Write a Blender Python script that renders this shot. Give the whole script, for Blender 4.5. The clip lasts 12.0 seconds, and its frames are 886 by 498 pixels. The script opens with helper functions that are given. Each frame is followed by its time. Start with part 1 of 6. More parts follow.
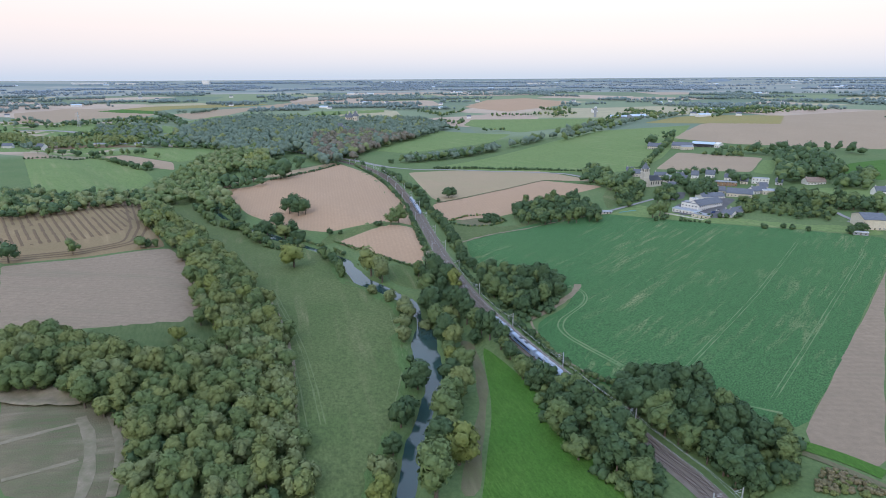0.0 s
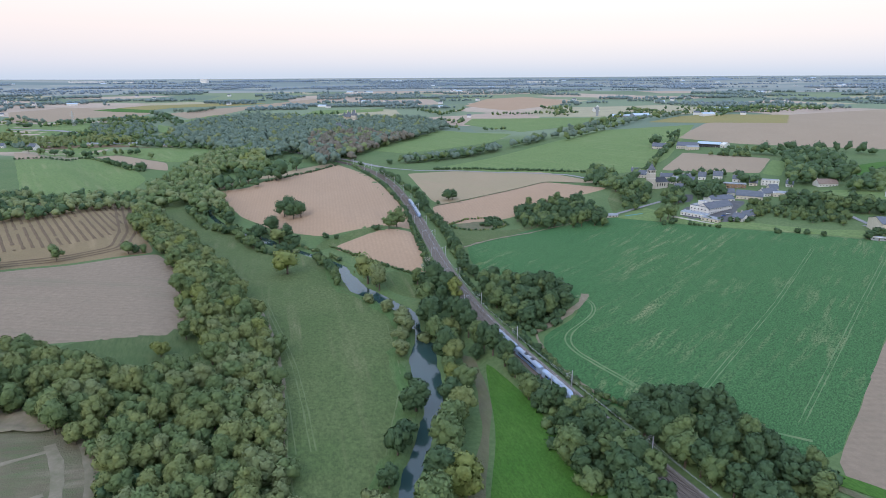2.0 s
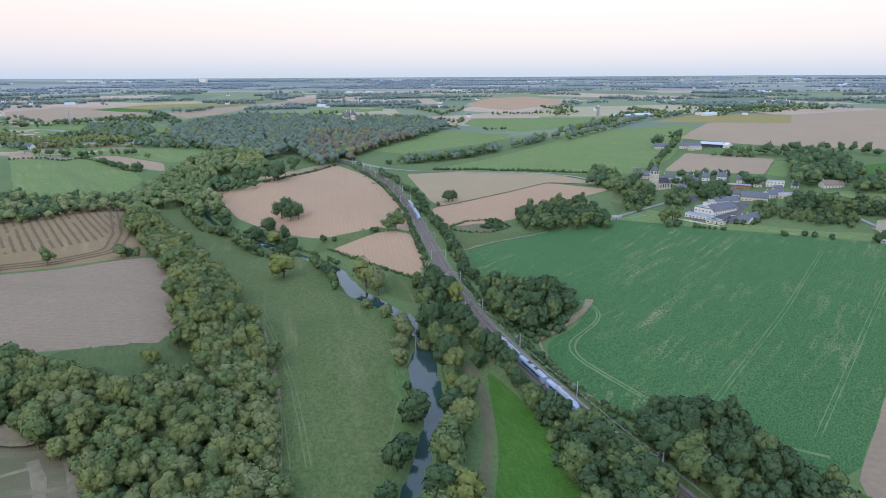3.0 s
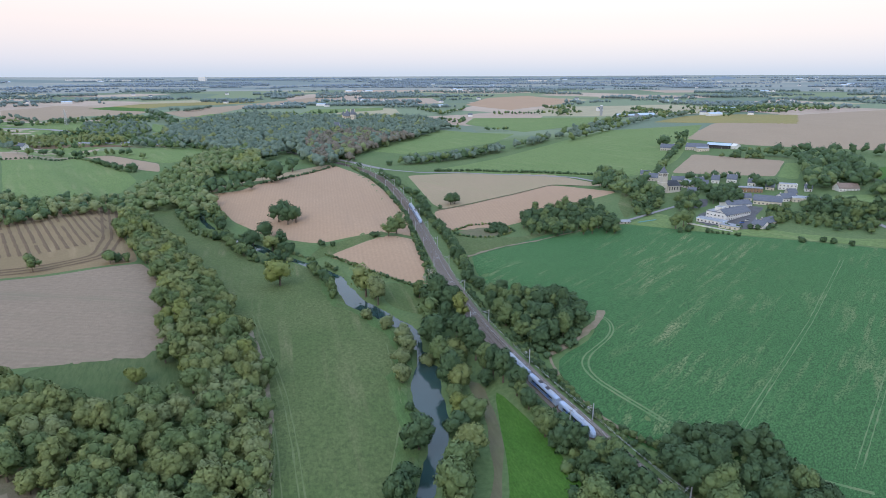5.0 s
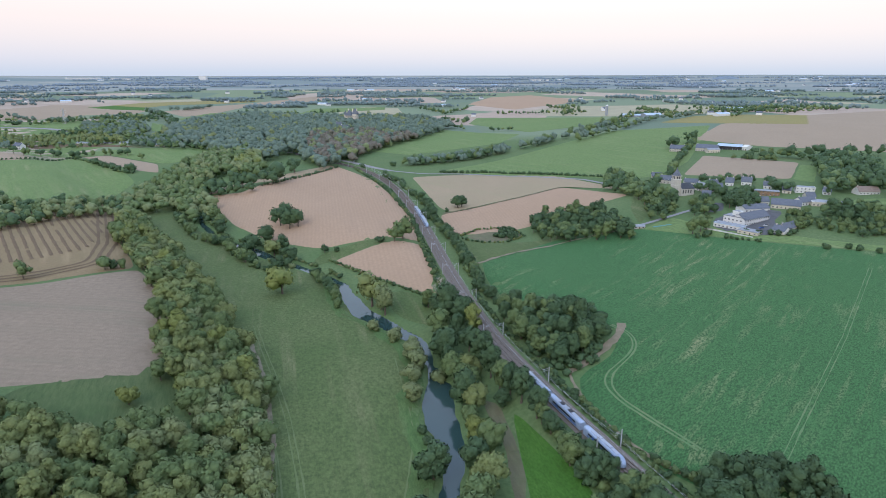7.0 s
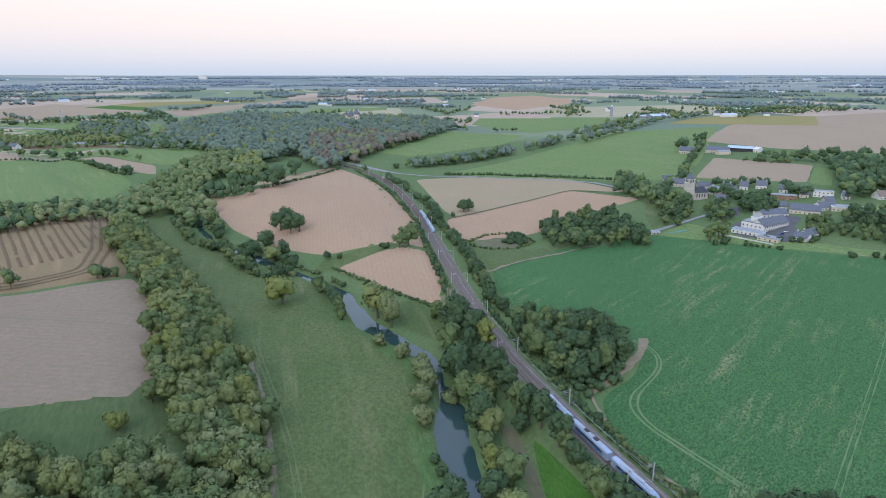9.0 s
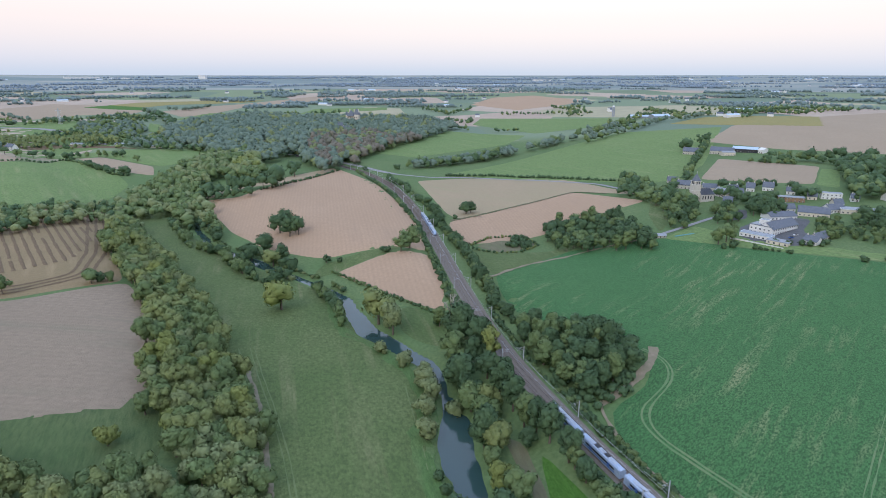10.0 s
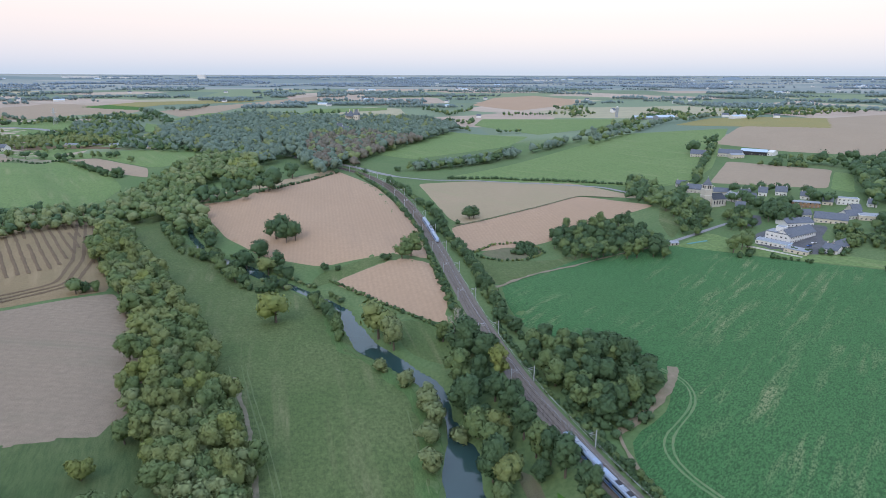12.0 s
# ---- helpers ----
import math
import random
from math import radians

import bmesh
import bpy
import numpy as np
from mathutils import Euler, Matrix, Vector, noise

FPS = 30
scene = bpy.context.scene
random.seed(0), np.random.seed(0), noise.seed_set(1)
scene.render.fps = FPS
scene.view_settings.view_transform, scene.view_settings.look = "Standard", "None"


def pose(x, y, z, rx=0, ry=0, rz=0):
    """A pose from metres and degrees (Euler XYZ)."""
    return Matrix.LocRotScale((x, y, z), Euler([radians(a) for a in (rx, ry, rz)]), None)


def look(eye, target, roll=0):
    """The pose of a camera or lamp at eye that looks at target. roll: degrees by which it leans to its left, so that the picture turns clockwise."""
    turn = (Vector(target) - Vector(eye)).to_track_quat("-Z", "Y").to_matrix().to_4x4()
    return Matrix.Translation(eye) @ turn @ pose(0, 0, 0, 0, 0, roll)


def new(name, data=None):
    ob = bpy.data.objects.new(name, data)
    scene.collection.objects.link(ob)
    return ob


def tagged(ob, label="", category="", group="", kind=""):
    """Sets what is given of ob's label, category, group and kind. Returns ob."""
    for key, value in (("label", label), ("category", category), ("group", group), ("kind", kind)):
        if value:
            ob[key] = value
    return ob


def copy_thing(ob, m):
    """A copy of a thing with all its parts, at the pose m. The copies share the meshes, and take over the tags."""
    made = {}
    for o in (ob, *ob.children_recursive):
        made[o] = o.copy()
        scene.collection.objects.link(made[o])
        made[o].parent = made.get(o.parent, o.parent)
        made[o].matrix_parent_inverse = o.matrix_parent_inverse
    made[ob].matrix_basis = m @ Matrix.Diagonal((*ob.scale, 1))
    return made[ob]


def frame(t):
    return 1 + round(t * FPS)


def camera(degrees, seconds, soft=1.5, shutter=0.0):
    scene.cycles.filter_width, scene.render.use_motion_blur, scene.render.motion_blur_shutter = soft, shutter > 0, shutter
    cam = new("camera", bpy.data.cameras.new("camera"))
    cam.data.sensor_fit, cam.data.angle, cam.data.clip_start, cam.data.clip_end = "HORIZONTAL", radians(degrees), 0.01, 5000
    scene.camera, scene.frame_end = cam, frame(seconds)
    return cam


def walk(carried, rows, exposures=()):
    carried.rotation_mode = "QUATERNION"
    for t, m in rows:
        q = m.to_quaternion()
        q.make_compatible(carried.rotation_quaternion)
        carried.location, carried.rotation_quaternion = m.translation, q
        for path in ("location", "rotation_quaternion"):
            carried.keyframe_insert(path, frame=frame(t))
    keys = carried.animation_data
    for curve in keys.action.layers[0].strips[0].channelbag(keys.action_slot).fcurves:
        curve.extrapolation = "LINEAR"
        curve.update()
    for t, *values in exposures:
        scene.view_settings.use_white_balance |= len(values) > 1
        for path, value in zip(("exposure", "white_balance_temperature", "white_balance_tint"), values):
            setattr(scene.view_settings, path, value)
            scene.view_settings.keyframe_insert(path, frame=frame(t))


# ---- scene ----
import functools

from mathutils.geometry import delaunay_2d_cdt

cam = camera(74.0, 12.0, soft=0.7)
PATH = [
    (0, (4.92, -2.55, 149.84), (-16.392, -0.264, -1.439)),
    (0.5, (5.06, 2.62, 149.82), (-16.431, -0.290, -1.445)),
    (1, (5.19, 7.85, 149.77), (-16.461, -0.300, -1.445)),
    (1.5, (5.27, 13.08, 149.72), (-16.487, -0.295, -1.446)),
    (2, (5.33, 18.29, 149.68), (-16.517, -0.270, -1.456)),
    (2.5, (5.32, 23.51, 149.63), (-16.545, -0.257, -1.480)),
    (3, (5.16, 28.69, 149.59), (-16.569, -0.242, -1.501)),
    (5, (3.24, 48.81, 149.25), (-16.640, -0.142, -1.523)),
    (5.5, (2.08, 53.64, 149.20), (-16.670, -0.145, -1.486)),
    (6, (0.56, 58.50, 149.15), (-16.685, -0.130, -1.477)),
    (6.5, (-1.01, 63.35, 149.09), (-16.699, -0.101, -1.482)),
    (7, (-2.49, 68.27, 149.03), (-16.711, -0.048, -1.477)),
    (9, (-7.77, 88.53, 148.76), (-16.712, 0.045, -1.480)),
    (9.5, (-8.64, 93.59, 148.74), (-16.720, 0.053, -1.476)),
    (10, (-9.26, 98.70, 148.73), (-16.721, 0.065, -1.475)),
    (10.5, (-9.72, 103.78, 148.74), (-16.721, 0.097, -1.474)),
    (11, (-10.16, 108.95, 148.75), (-16.720, 0.122, -1.477)),
    (11.5, (-10.62, 114.26, 148.74), (-16.723, 0.146, -1.490)),
    (12, (-11.02, 119.63, 148.73), (-16.731, 0.185, -1.497)),
]
walk(cam, [(t, pose(*eye, 90 + pitch, 0, yaw) @ pose(0, 0, 0, 0, 0, roll)) for t, eye, (pitch, roll, yaw) in PATH])

# ---- light: after sunset, a pale dome with the pink belt over the far horizon ----
world = bpy.data.worlds.new("dusk_sky")
scene.world = world
world.use_nodes = True
wn, wl = world.node_tree.nodes, world.node_tree.links
wn.clear()
w_out = wn.new("ShaderNodeOutputWorld")
w_sky = wn.new("ShaderNodeTexSky")
w_sky.sky_type, w_sky.sun_disc = "NISHITA", False
w_sky.sun_elevation, w_sky.sun_rotation = radians(12), radians(200)
w_bg = wn.new("ShaderNodeBackground")
w_bg.inputs[1].default_value = 0.03
wl.new(w_sky.outputs[0], w_bg.inputs[0])
w_tc = wn.new("ShaderNodeTexCoord")
w_sep = wn.new("ShaderNodeSeparateXYZ")
wl.new(w_tc.outputs["Generated"], w_sep.inputs[0])
w_ramp = wn.new("ShaderNodeValToRGB")
wl.new(w_sep.outputs["Z"], w_ramp.inputs[0])
BELT = ((0.0, (0.56, 0.655, 0.84)), (0.022, (0.69, 0.705, 0.85)), (0.05, (0.83, 0.755, 0.83)), (0.078, (0.93, 0.80, 0.825)), (0.135, (0.94, 0.92, 0.91)), (0.25, (0.89, 1.0, 1.22)), (1.0, (0.74, 1.0, 1.66)))
ramp = w_ramp.color_ramp
while len(ramp.elements) < len(BELT):
    ramp.elements.new(0.5)
for el, (at, c) in zip(ramp.elements, BELT):
    el.position, el.color = at, (*c, 1)
w_belt = wn.new("ShaderNodeBackground")
w_belt.inputs[1].default_value = 0.97
wl.new(w_ramp.outputs[0], w_belt.inputs[0])
w_add = wn.new("ShaderNodeAddShader")
wl.new(w_bg.outputs[0], w_add.inputs[0])
wl.new(w_belt.outputs[0], w_add.inputs[1])
wl.new(w_add.outputs[0], w_out.inputs[0])
sun = new("sun", bpy.data.lights.new("sun", "SUN"))
sun.data.energy, sun.data.angle, sun.data.color = 1.1, radians(35), (0.99, 0.95, 0.93)
sun.matrix_world = look((-350, -400, 620), (0, 200, 0))


# ---- the lie of the land ----
RIVER = ((100, -14), (187, -5), (200, -3.5), (213, -2.5), (225, 0), (240, 3), (252, 5), (266, 6.5), (280, 5.5), (295, 3), (311, 1.5), (326, 2.5), (340, 0), (358, -4), (378, -10), (390, -19), (403, -29), (415, -40), (428, -49), (442, -54), (458, -61), (477, -67), (509, -98), (545, -138), (560, -151), (577, -172), (609, -206), (627, -214), (660, -234), (700, -250))
BANKS = ((100, 3), (187, 4.2), (200, 4.2), (213, 3.4), (232, 3.2), (242, 4), (252, 3.6), (262, 4), (272, 5), (282, 6.3), (295, 7.0), (311, 7.2), (322, 7), (330, 5.5), (340, 3.0), (355, 2.6), (372, 4.6), (390, 5.2), (402, 5), (412, 6.2), (425, 6.8), (440, 6), (455, 5), (470, 4), (485, 3), (530, 4), (545, 5.2), (575, 5.2), (600, 4), (627, 3.6), (700, 3))
RAIL = ((60, 124), (172, 102), (192, 94), (270, 64), (307, 50.6), (350, 36.8), (382, 28.7), (430, 19.2), (495, 8.8), (568, -2.2), (668, -19), (785, -47), (885, -87), (945, -129), (1020, -190), (1200, -350))
VALLEY = ((0, 0), (180, -6), (274, 4), (340, -4), (400, -26), (440, -56), (509, -100), (540, -136), (609, -208), (680, -245), (900, -430), (1500, -900), (6000, -3000))


def smooth(v, a, b):
    t = max(0.0, min(1.0, (v - a) / (b - a)))
    return t * t * (3 - 2 * t)


def along(knots, y):
    """x of a line of (y, x) knots at y, and its slope dx/dy (Catmull-Rom)."""
    n = len(knots)
    if y <= knots[0][0]:
        return knots[0][1], 0.0
    if y >= knots[-1][0]:
        return knots[-1][1], 0.0
    k = 0
    while knots[k + 1][0] < y:
        k += 1
    (y0, x0), (y1, x1) = knots[k], knots[k + 1]
    ya, xa = knots[max(0, k - 1)]
    yb, xb = knots[min(n - 1, k + 2)]
    m0, m1 = (x1 - xa) / (y1 - ya), (xb - x0) / (yb - y0)
    h = y1 - y0
    t = (y - y0) / h
    x = (2 * t**3 - 3 * t**2 + 1) * x0 + (t**3 - 2 * t**2 + t) * h * m0 + (3 * t**2 - 2 * t**3) * x1 + (t**3 - t**2) * h * m1
    s = ((6 * t**2 - 6 * t) * x0 + (3 * t**2 - 4 * t + 1) * h * m0 + (6 * t - 6 * t**2) * x1 + (3 * t**2 - 2 * t) * h * m1) / h
    return x, s


def valley(y):
    return sum(along(VALLEY, y + e)[0] for e in (-60, -30, 0, 30, 60)) / 5


def off_line(knots, x, y):
    """Distance of (x, y) from such a line: minus on its left."""
    c, s = along(knots, y)
    return (x - c) / math.sqrt(1 + s * s)


def rail_z(y):
    return 8.8 + 0.0155 * max(0.0, y - 300)


def river_width(y):
    """Half the width of the water."""
    return along(BANKS, y)[0] * (1 + 0.05 * math.sin(y * 0.41))


def ground(x, y):
    """The height of the land."""
    d = x - valley(y)
    z = 1.3 + 12.5 * smooth(d, 18, 118) + 11 * smooth(-d, 45, 165)
    z += (13.0 - z) * smooth(y, 700, 960)
    z += 0.05 * max(0.0, min(x, 700) - 100) * smooth(y, 200, 500) + 0.028 * max(0.0, min(-d, 600) - 150)
    z += 0.02 * max(0.0, min(y, 1100) - 500) * smooth(d, -60, 120)
    z += 0.03 * max(0.0, min(y, 800) - 450) * smooth(-d, 60, 120)
    z -= 7 * math.exp(-((x - 66) ** 2 + (y - 590) ** 2) / 4000)
    r = math.hypot(x, y)
    k = smooth(r, 1250, 2600)
    z = z * (1 - k) + 37 * k + max(0.0, r - 1000) ** 1.25 * 0.0024
    z += smooth(r, 2600, 4700) * (11 + 7 * smooth(x, 300, 3000) + 9 * smooth(-x, 1900, 3300))
    if y < 1150:
        a = abs(off_line(RAIL, x, y))
        if a < 26:
            z += (rail_z(y) - 0.5 - z) * (1 - smooth(a, 6, 26))
    if 100 < y < 700:
        a = abs(off_line(RIVER, x, y))
        w = river_width(y)
        if a < 3 * w:
            z -= (z + 1.6) * (1 - smooth(a, 0.62 * w, 1.5 * w))
    return z


# ---- materials ----
def nodes_of(name, rough=0.9, metal=0.0):
    m = bpy.data.materials.new(name)
    m.use_nodes = True
    b = m.node_tree.nodes["Principled BSDF"]
    b.inputs["Roughness"].default_value, b.inputs["Metallic"].default_value = rough, metal
    b.inputs["Specular IOR Level"].default_value = 0.25
    return m, m.node_tree.nodes, m.node_tree.links, b


def mixed(n, l, fac, a, b, kind="MIX"):
    x = n.new("ShaderNodeMix")
    x.data_type, x.blend_type = "RGBA", kind
    for sock, v in ((x.inputs[0], fac), (x.inputs[6], a), (x.inputs[7], b)):
        if isinstance(v, bpy.types.NodeSocket):
            l.new(v, sock)
        elif isinstance(v, (int, float)):
            sock.default_value = v
        else:
            sock.default_value = (*v, 1)
    return x.outputs[2]


def noise_of(n, l, vec, scale, detail=3, lo=0.35, hi=0.65, rough=0.55):
    t = n.new("ShaderNodeTexNoise")
    t.inputs["Scale"].default_value, t.inputs["Detail"].default_value, t.inputs["Roughness"].default_value = scale, detail, rough
    l.new(vec, t.inputs["Vector"])
    r = n.new("ShaderNodeMapRange")
    r.inputs[1].default_value, r.inputs[2].default_value = lo, hi
    l.new(t.outputs[0], r.inputs[0])
    return r.outputs[0]


def position(n, l, turn=0.0, scale=(1, 1, 1)):
    g = n.new("ShaderNodeNewGeometry")
    mp = n.new("ShaderNodeMapping")
    mp.vector_type = "TEXTURE"
    mp.inputs["Rotation"].default_value = (0, 0, radians(turn))
    mp.inputs["Scale"].default_value = [1 / s if s else 1e7 for s in scale]
    l.new(g.outputs["Position"], mp.inputs[0])
    return mp.outputs[0]


def bumped(n, l, b, height, strength=0.5, dist=0.3):
    u = n.new("ShaderNodeBump")
    u.inputs["Strength"].default_value, u.inputs["Distance"].default_value = strength, dist
    l.new(height, u.inputs["Height"])
    l.new(u.outputs[0], b.inputs["Normal"])


def field_material(name, base, other, worn, turn=0.0, rows=0.0, patch=0.012, streak=0.02, row_mix=0.25, grain=0.6, worn_mix=0.5, rough=0.72, across=0.12, dash=0.0, dash_size=1.7, sheen=0.0):
    """Farm land: drift in colour over tens of metres, streaks along the work direction, drill rows and clods."""
    m, n, l, b = nodes_of(name, 0.95)
    p = position(n, l)
    q = position(n, l, turn, (1, streak, 1))
    col = mixed(n, l, noise_of(n, l, p, patch, 4), base, other)
    col = mixed(n, l, noise_of(n, l, q if streak > 0.1 else p, grain, 5, 0.3, 0.7, 0.7), col, [c * rough for c in base])
    st = noise_of(n, l, q, across, 5, 0.52, 0.75)
    where = n.new("ShaderNodeMath")
    where.operation = "MULTIPLY"
    l.new(st, where.inputs[0])
    l.new(noise_of(n, l, p, 0.016, 3, 0.42, 0.62), where.inputs[1])
    st = where.outputs[0]
    k = n.new("ShaderNodeMath")
    k.operation = "MULTIPLY"
    l.new(st, k.inputs[0])
    k.inputs[1].default_value = worn_mix
    col = mixed(n, l, k.outputs[0], col, worn)
    if rows:
        wv = n.new("ShaderNodeTexWave")
        wv.inputs["Scale"].default_value = 0.314 / rows
        wv.inputs["Distortion"].default_value, wv.inputs["Detail"].default_value = 1.2, 2
        wv.inputs["Detail Scale"].default_value = 0.6
        l.new(position(n, l, turn), wv.inputs[0])
        k2 = n.new("ShaderNodeMath")
        k2.operation = "MULTIPLY"
        l.new(wv.outputs["Fac"], k2.inputs[0])
        k2.inputs[1].default_value = row_mix
        col = mixed(n, l, k2.outputs[0], col, [c * 0.6 for c in base])
    if dash:
        kd = n.new("ShaderNodeMath")
        kd.operation = "MULTIPLY"
        l.new(noise_of(n, l, position(n, l, turn, (1, 0.4, 1)), dash_size, 4, 0.42, 0.62), kd.inputs[0])
        kd.inputs[1].default_value = dash
        col = mixed(n, l, kd.outputs[0], col, [c * 0.42 for c in base])
    l.new(col, b.inputs["Base Color"])
    b.inputs["Sheen Weight"].default_value = sheen
    b.inputs["Sheen Roughness"].default_value = 0.6
    b.inputs["Sheen Tint"].default_value = (*[min(1.0, 4 * c) for c in other], 1)
    bumped(n, l, b, noise_of(n, l, p, 1.3, 4, 0.2, 0.8), 0.6, 0.35)
    return m


def foliage_material(name, a, c, vary=0.42):
    """Leaves: tone drifts from tree to tree and from spray to spray."""
    m, n, l, b = nodes_of(name, 0.7)
    g = n.new("ShaderNodeNewGeometry")
    p = position(n, l)
    col = mixed(n, l, noise_of(n, l, p, 0.11, 2, 0.35, 0.65), a, c)
    k = n.new("ShaderNodeMath")
    k.operation = "MULTIPLY"
    l.new(g.outputs["Random Per Island"], k.inputs[0])
    k.inputs[1].default_value = vary
    col = mixed(n, l, k.outputs[0], col, [v * 1.5 for v in c])
    k2 = n.new("ShaderNodeMath")
    k2.operation = "MULTIPLY"
    l.new(noise_of(n, l, p, 0.9, 2, 0.45, 0.75), k2.inputs[0])
    k2.inputs[1].default_value = 0.25
    col = mixed(n, l, k2.outputs[0], col, [v * 0.65 for v in a])
    l.new(col, b.inputs["Base Color"])
    glow = n.new("ShaderNodeBsdfTranslucent")
    l.new(col, glow.inputs["Color"])
    both = n.new("ShaderNodeMixShader")
    both.inputs[0].default_value = 0.12
    l.new(b.outputs[0], both.inputs[1])
    l.new(glow.outputs[0], both.inputs[2])
    l.new(both.outputs[0], n["Material Output"].inputs["Surface"])
    return m


def plain_material(name, a, c, scale=0.5, rough=0.85, metal=0.0, bump=0.2):
    m, n, l, b = nodes_of(name, rough, metal)
    p = position(n, l)
    col = mixed(n, l, noise_of(n, l, p, scale, 4, 0.3, 0.7), a, c)
    col = mixed(n, l, noise_of(n, l, p, scale * 6, 3, 0.45, 0.8), col, [v * 0.75 for v in a])
    l.new(col, b.inputs["Base Color"])
    if bump:
        bumped(n, l, b, noise_of(n, l, p, scale * 5, 4), bump, 0.05)
    return m


GRASS = field_material("rough_grass", (0.075, 0.125, 0.042), (0.12, 0.15, 0.06), (0.17, 0.16, 0.085), 20, patch=0.02, streak=0.2)
MEADOW = field_material("grazed_meadow", (0.112, 0.166, 0.055), (0.160, 0.196, 0.077), (0.225, 0.215, 0.11), 14, patch=0.02, streak=0.05, grain=0.5, worn_mix=0.85, rough=0.62, across=0.16, dash=0.4, dash_size=1.1)
CROP = field_material("green_crop", (0.071, 0.194, 0.065), (0.090, 0.212, 0.073), (0.30, 0.285, 0.150), -43, patch=0.012, streak=0.1, grain=1.6, worn_mix=0.85, rough=0.5, across=0.22, dash=1.0, dash_size=1.5, sheen=0.05)
LUSH = field_material("lush_grass", (0.066, 0.172, 0.024), (0.096, 0.196, 0.034), (0.105, 0.185, 0.045), 16, patch=0.03, streak=0.12, grain=0.9, dash=0.45)
SOIL = field_material("dry_soil", (0.412, 0.280, 0.178), (0.448, 0.308, 0.198), (0.325, 0.226, 0.150), 10, rows=3.4, patch=0.012, row_mix=0.16, worn_mix=0.6, grain=0.4, rough=0.84, streak=0.05)
SOIL_GREY = field_material("harrowed_soil", (0.278, 0.216, 0.150), (0.312, 0.240, 0.166), (0.220, 0.188, 0.125), 85, rows=4.0, row_mix=0.12, patch=0.014, streak=0.04, grain=0.3, rough=0.82, worn_mix=0.95)
# bare soil of the farther fields, paled: haze put into its colour
SOIL_HAZED = field_material("haze_paled_soil", (0.345, 0.265, 0.180), (0.385, 0.295, 0.200), (0.30, 0.245, 0.165), 60, rows=5.0, row_mix=0.14, patch=0.012, streak=0.05, grain=0.3, rough=0.88, worn_mix=0.85)
STUBBLE = field_material("stubble", (0.405, 0.312, 0.196), (0.355, 0.300, 0.178), (0.285, 0.285, 0.145), 40, rows=2.6, patch=0.02, row_mix=0.2, streak=0.06, worn_mix=0.6)
PASTURE = field_material("pasture", (0.156, 0.238, 0.080), (0.186, 0.260, 0.092), (0.30, 0.295, 0.15), 35, patch=0.012, streak=0.06, grain=0.4, worn_mix=0.65, dash=0.35, dash_size=0.6, sheen=0.03)
OCHRE = field_material("ripe_maize", (0.32, 0.27, 0.10), (0.27, 0.26, 0.10), (0.2, 0.2, 0.08), 5, rows=2.0, patch=0.02)
DIRT = field_material("bare_dirt", (0.205, 0.172, 0.110), (0.105, 0.138, 0.060), (0.31, 0.26, 0.185), 105, patch=0.05, streak=0.12, worn_mix=0.95, across=0.2, rough=0.7)
MOWN = field_material("mown_stubble", (0.285, 0.208, 0.112), (0.240, 0.188, 0.096), (0.34, 0.255, 0.145), 30, patch=0.025, streak=0.1, worn_mix=0.8)


def land_material():
    """Rough grass in the valley; out on the plateau the land is parcelled into fields."""
    m, n, l, b = nodes_of("open_land", 0.95)
    p = position(n, l)
    col = mixed(n, l, noise_of(n, l, p, 0.02, 4), (0.105, 0.172, 0.062), (0.145, 0.195, 0.078))
    col = mixed(n, l, noise_of(n, l, p, 0.5, 4, 0.3, 0.75), col, (0.08, 0.13, 0.048))
    vo = n.new("ShaderNodeTexVoronoi")
    vo.inputs["Scale"].default_value = 0.0042
    l.new(position(n, l, 12, (0.75, 1.0, 0.0)), vo.inputs["Vector"])
    sep = n.new("ShaderNodeSeparateColor")
    l.new(vo.outputs["Color"], sep.inputs[0])
    rp = n.new("ShaderNodeValToRGB")
    rp.color_ramp.interpolation = "CONSTANT"
    tones = ((0.0, (0.18, 0.235, 0.14)), (0.17, (0.19, 0.24, 0.13)), (0.32, (0.42, 0.32, 0.245)), (0.47, (0.15, 0.20, 0.12)), (0.58, (0.38, 0.34, 0.22)), (0.72, (0.14, 0.195, 0.13)), (0.82, (0.45, 0.35, 0.27)))
    while len(rp.color_ramp.elements) < len(tones):
        rp.color_ramp.elements.new(0.5)
    for el, (at, c) in zip(rp.color_ramp.elements, tones):
        el.position, el.color = at, (*c, 1)
    l.new(sep.outputs[0], rp.inputs[0])
    far = n.new("ShaderNodeVectorMath")
    far.operation = "LENGTH"
    l.new(p, far.inputs[0])
    r = n.new("ShaderNodeMapRange")
    r.inputs[1].default_value, r.inputs[2].default_value = 1150, 1250
    l.new(far.outputs["Value"], r.inputs[0])
    parcel = mixed(n, l, noise_of(n, l, p, 0.03, 4), rp.outputs[0], [0.17, 0.20, 0.13])
    k = mixed(n, l, 0.75, parcel, rp.outputs[0])
    col = mixed(n, l, r.outputs[0], col, k)
    l.new(col, b.inputs["Base Color"])
    bumped(n, l, b, noise_of(n, l, p, 1.0, 4, 0.2, 0.8), 0.5, 0.4)
    return m


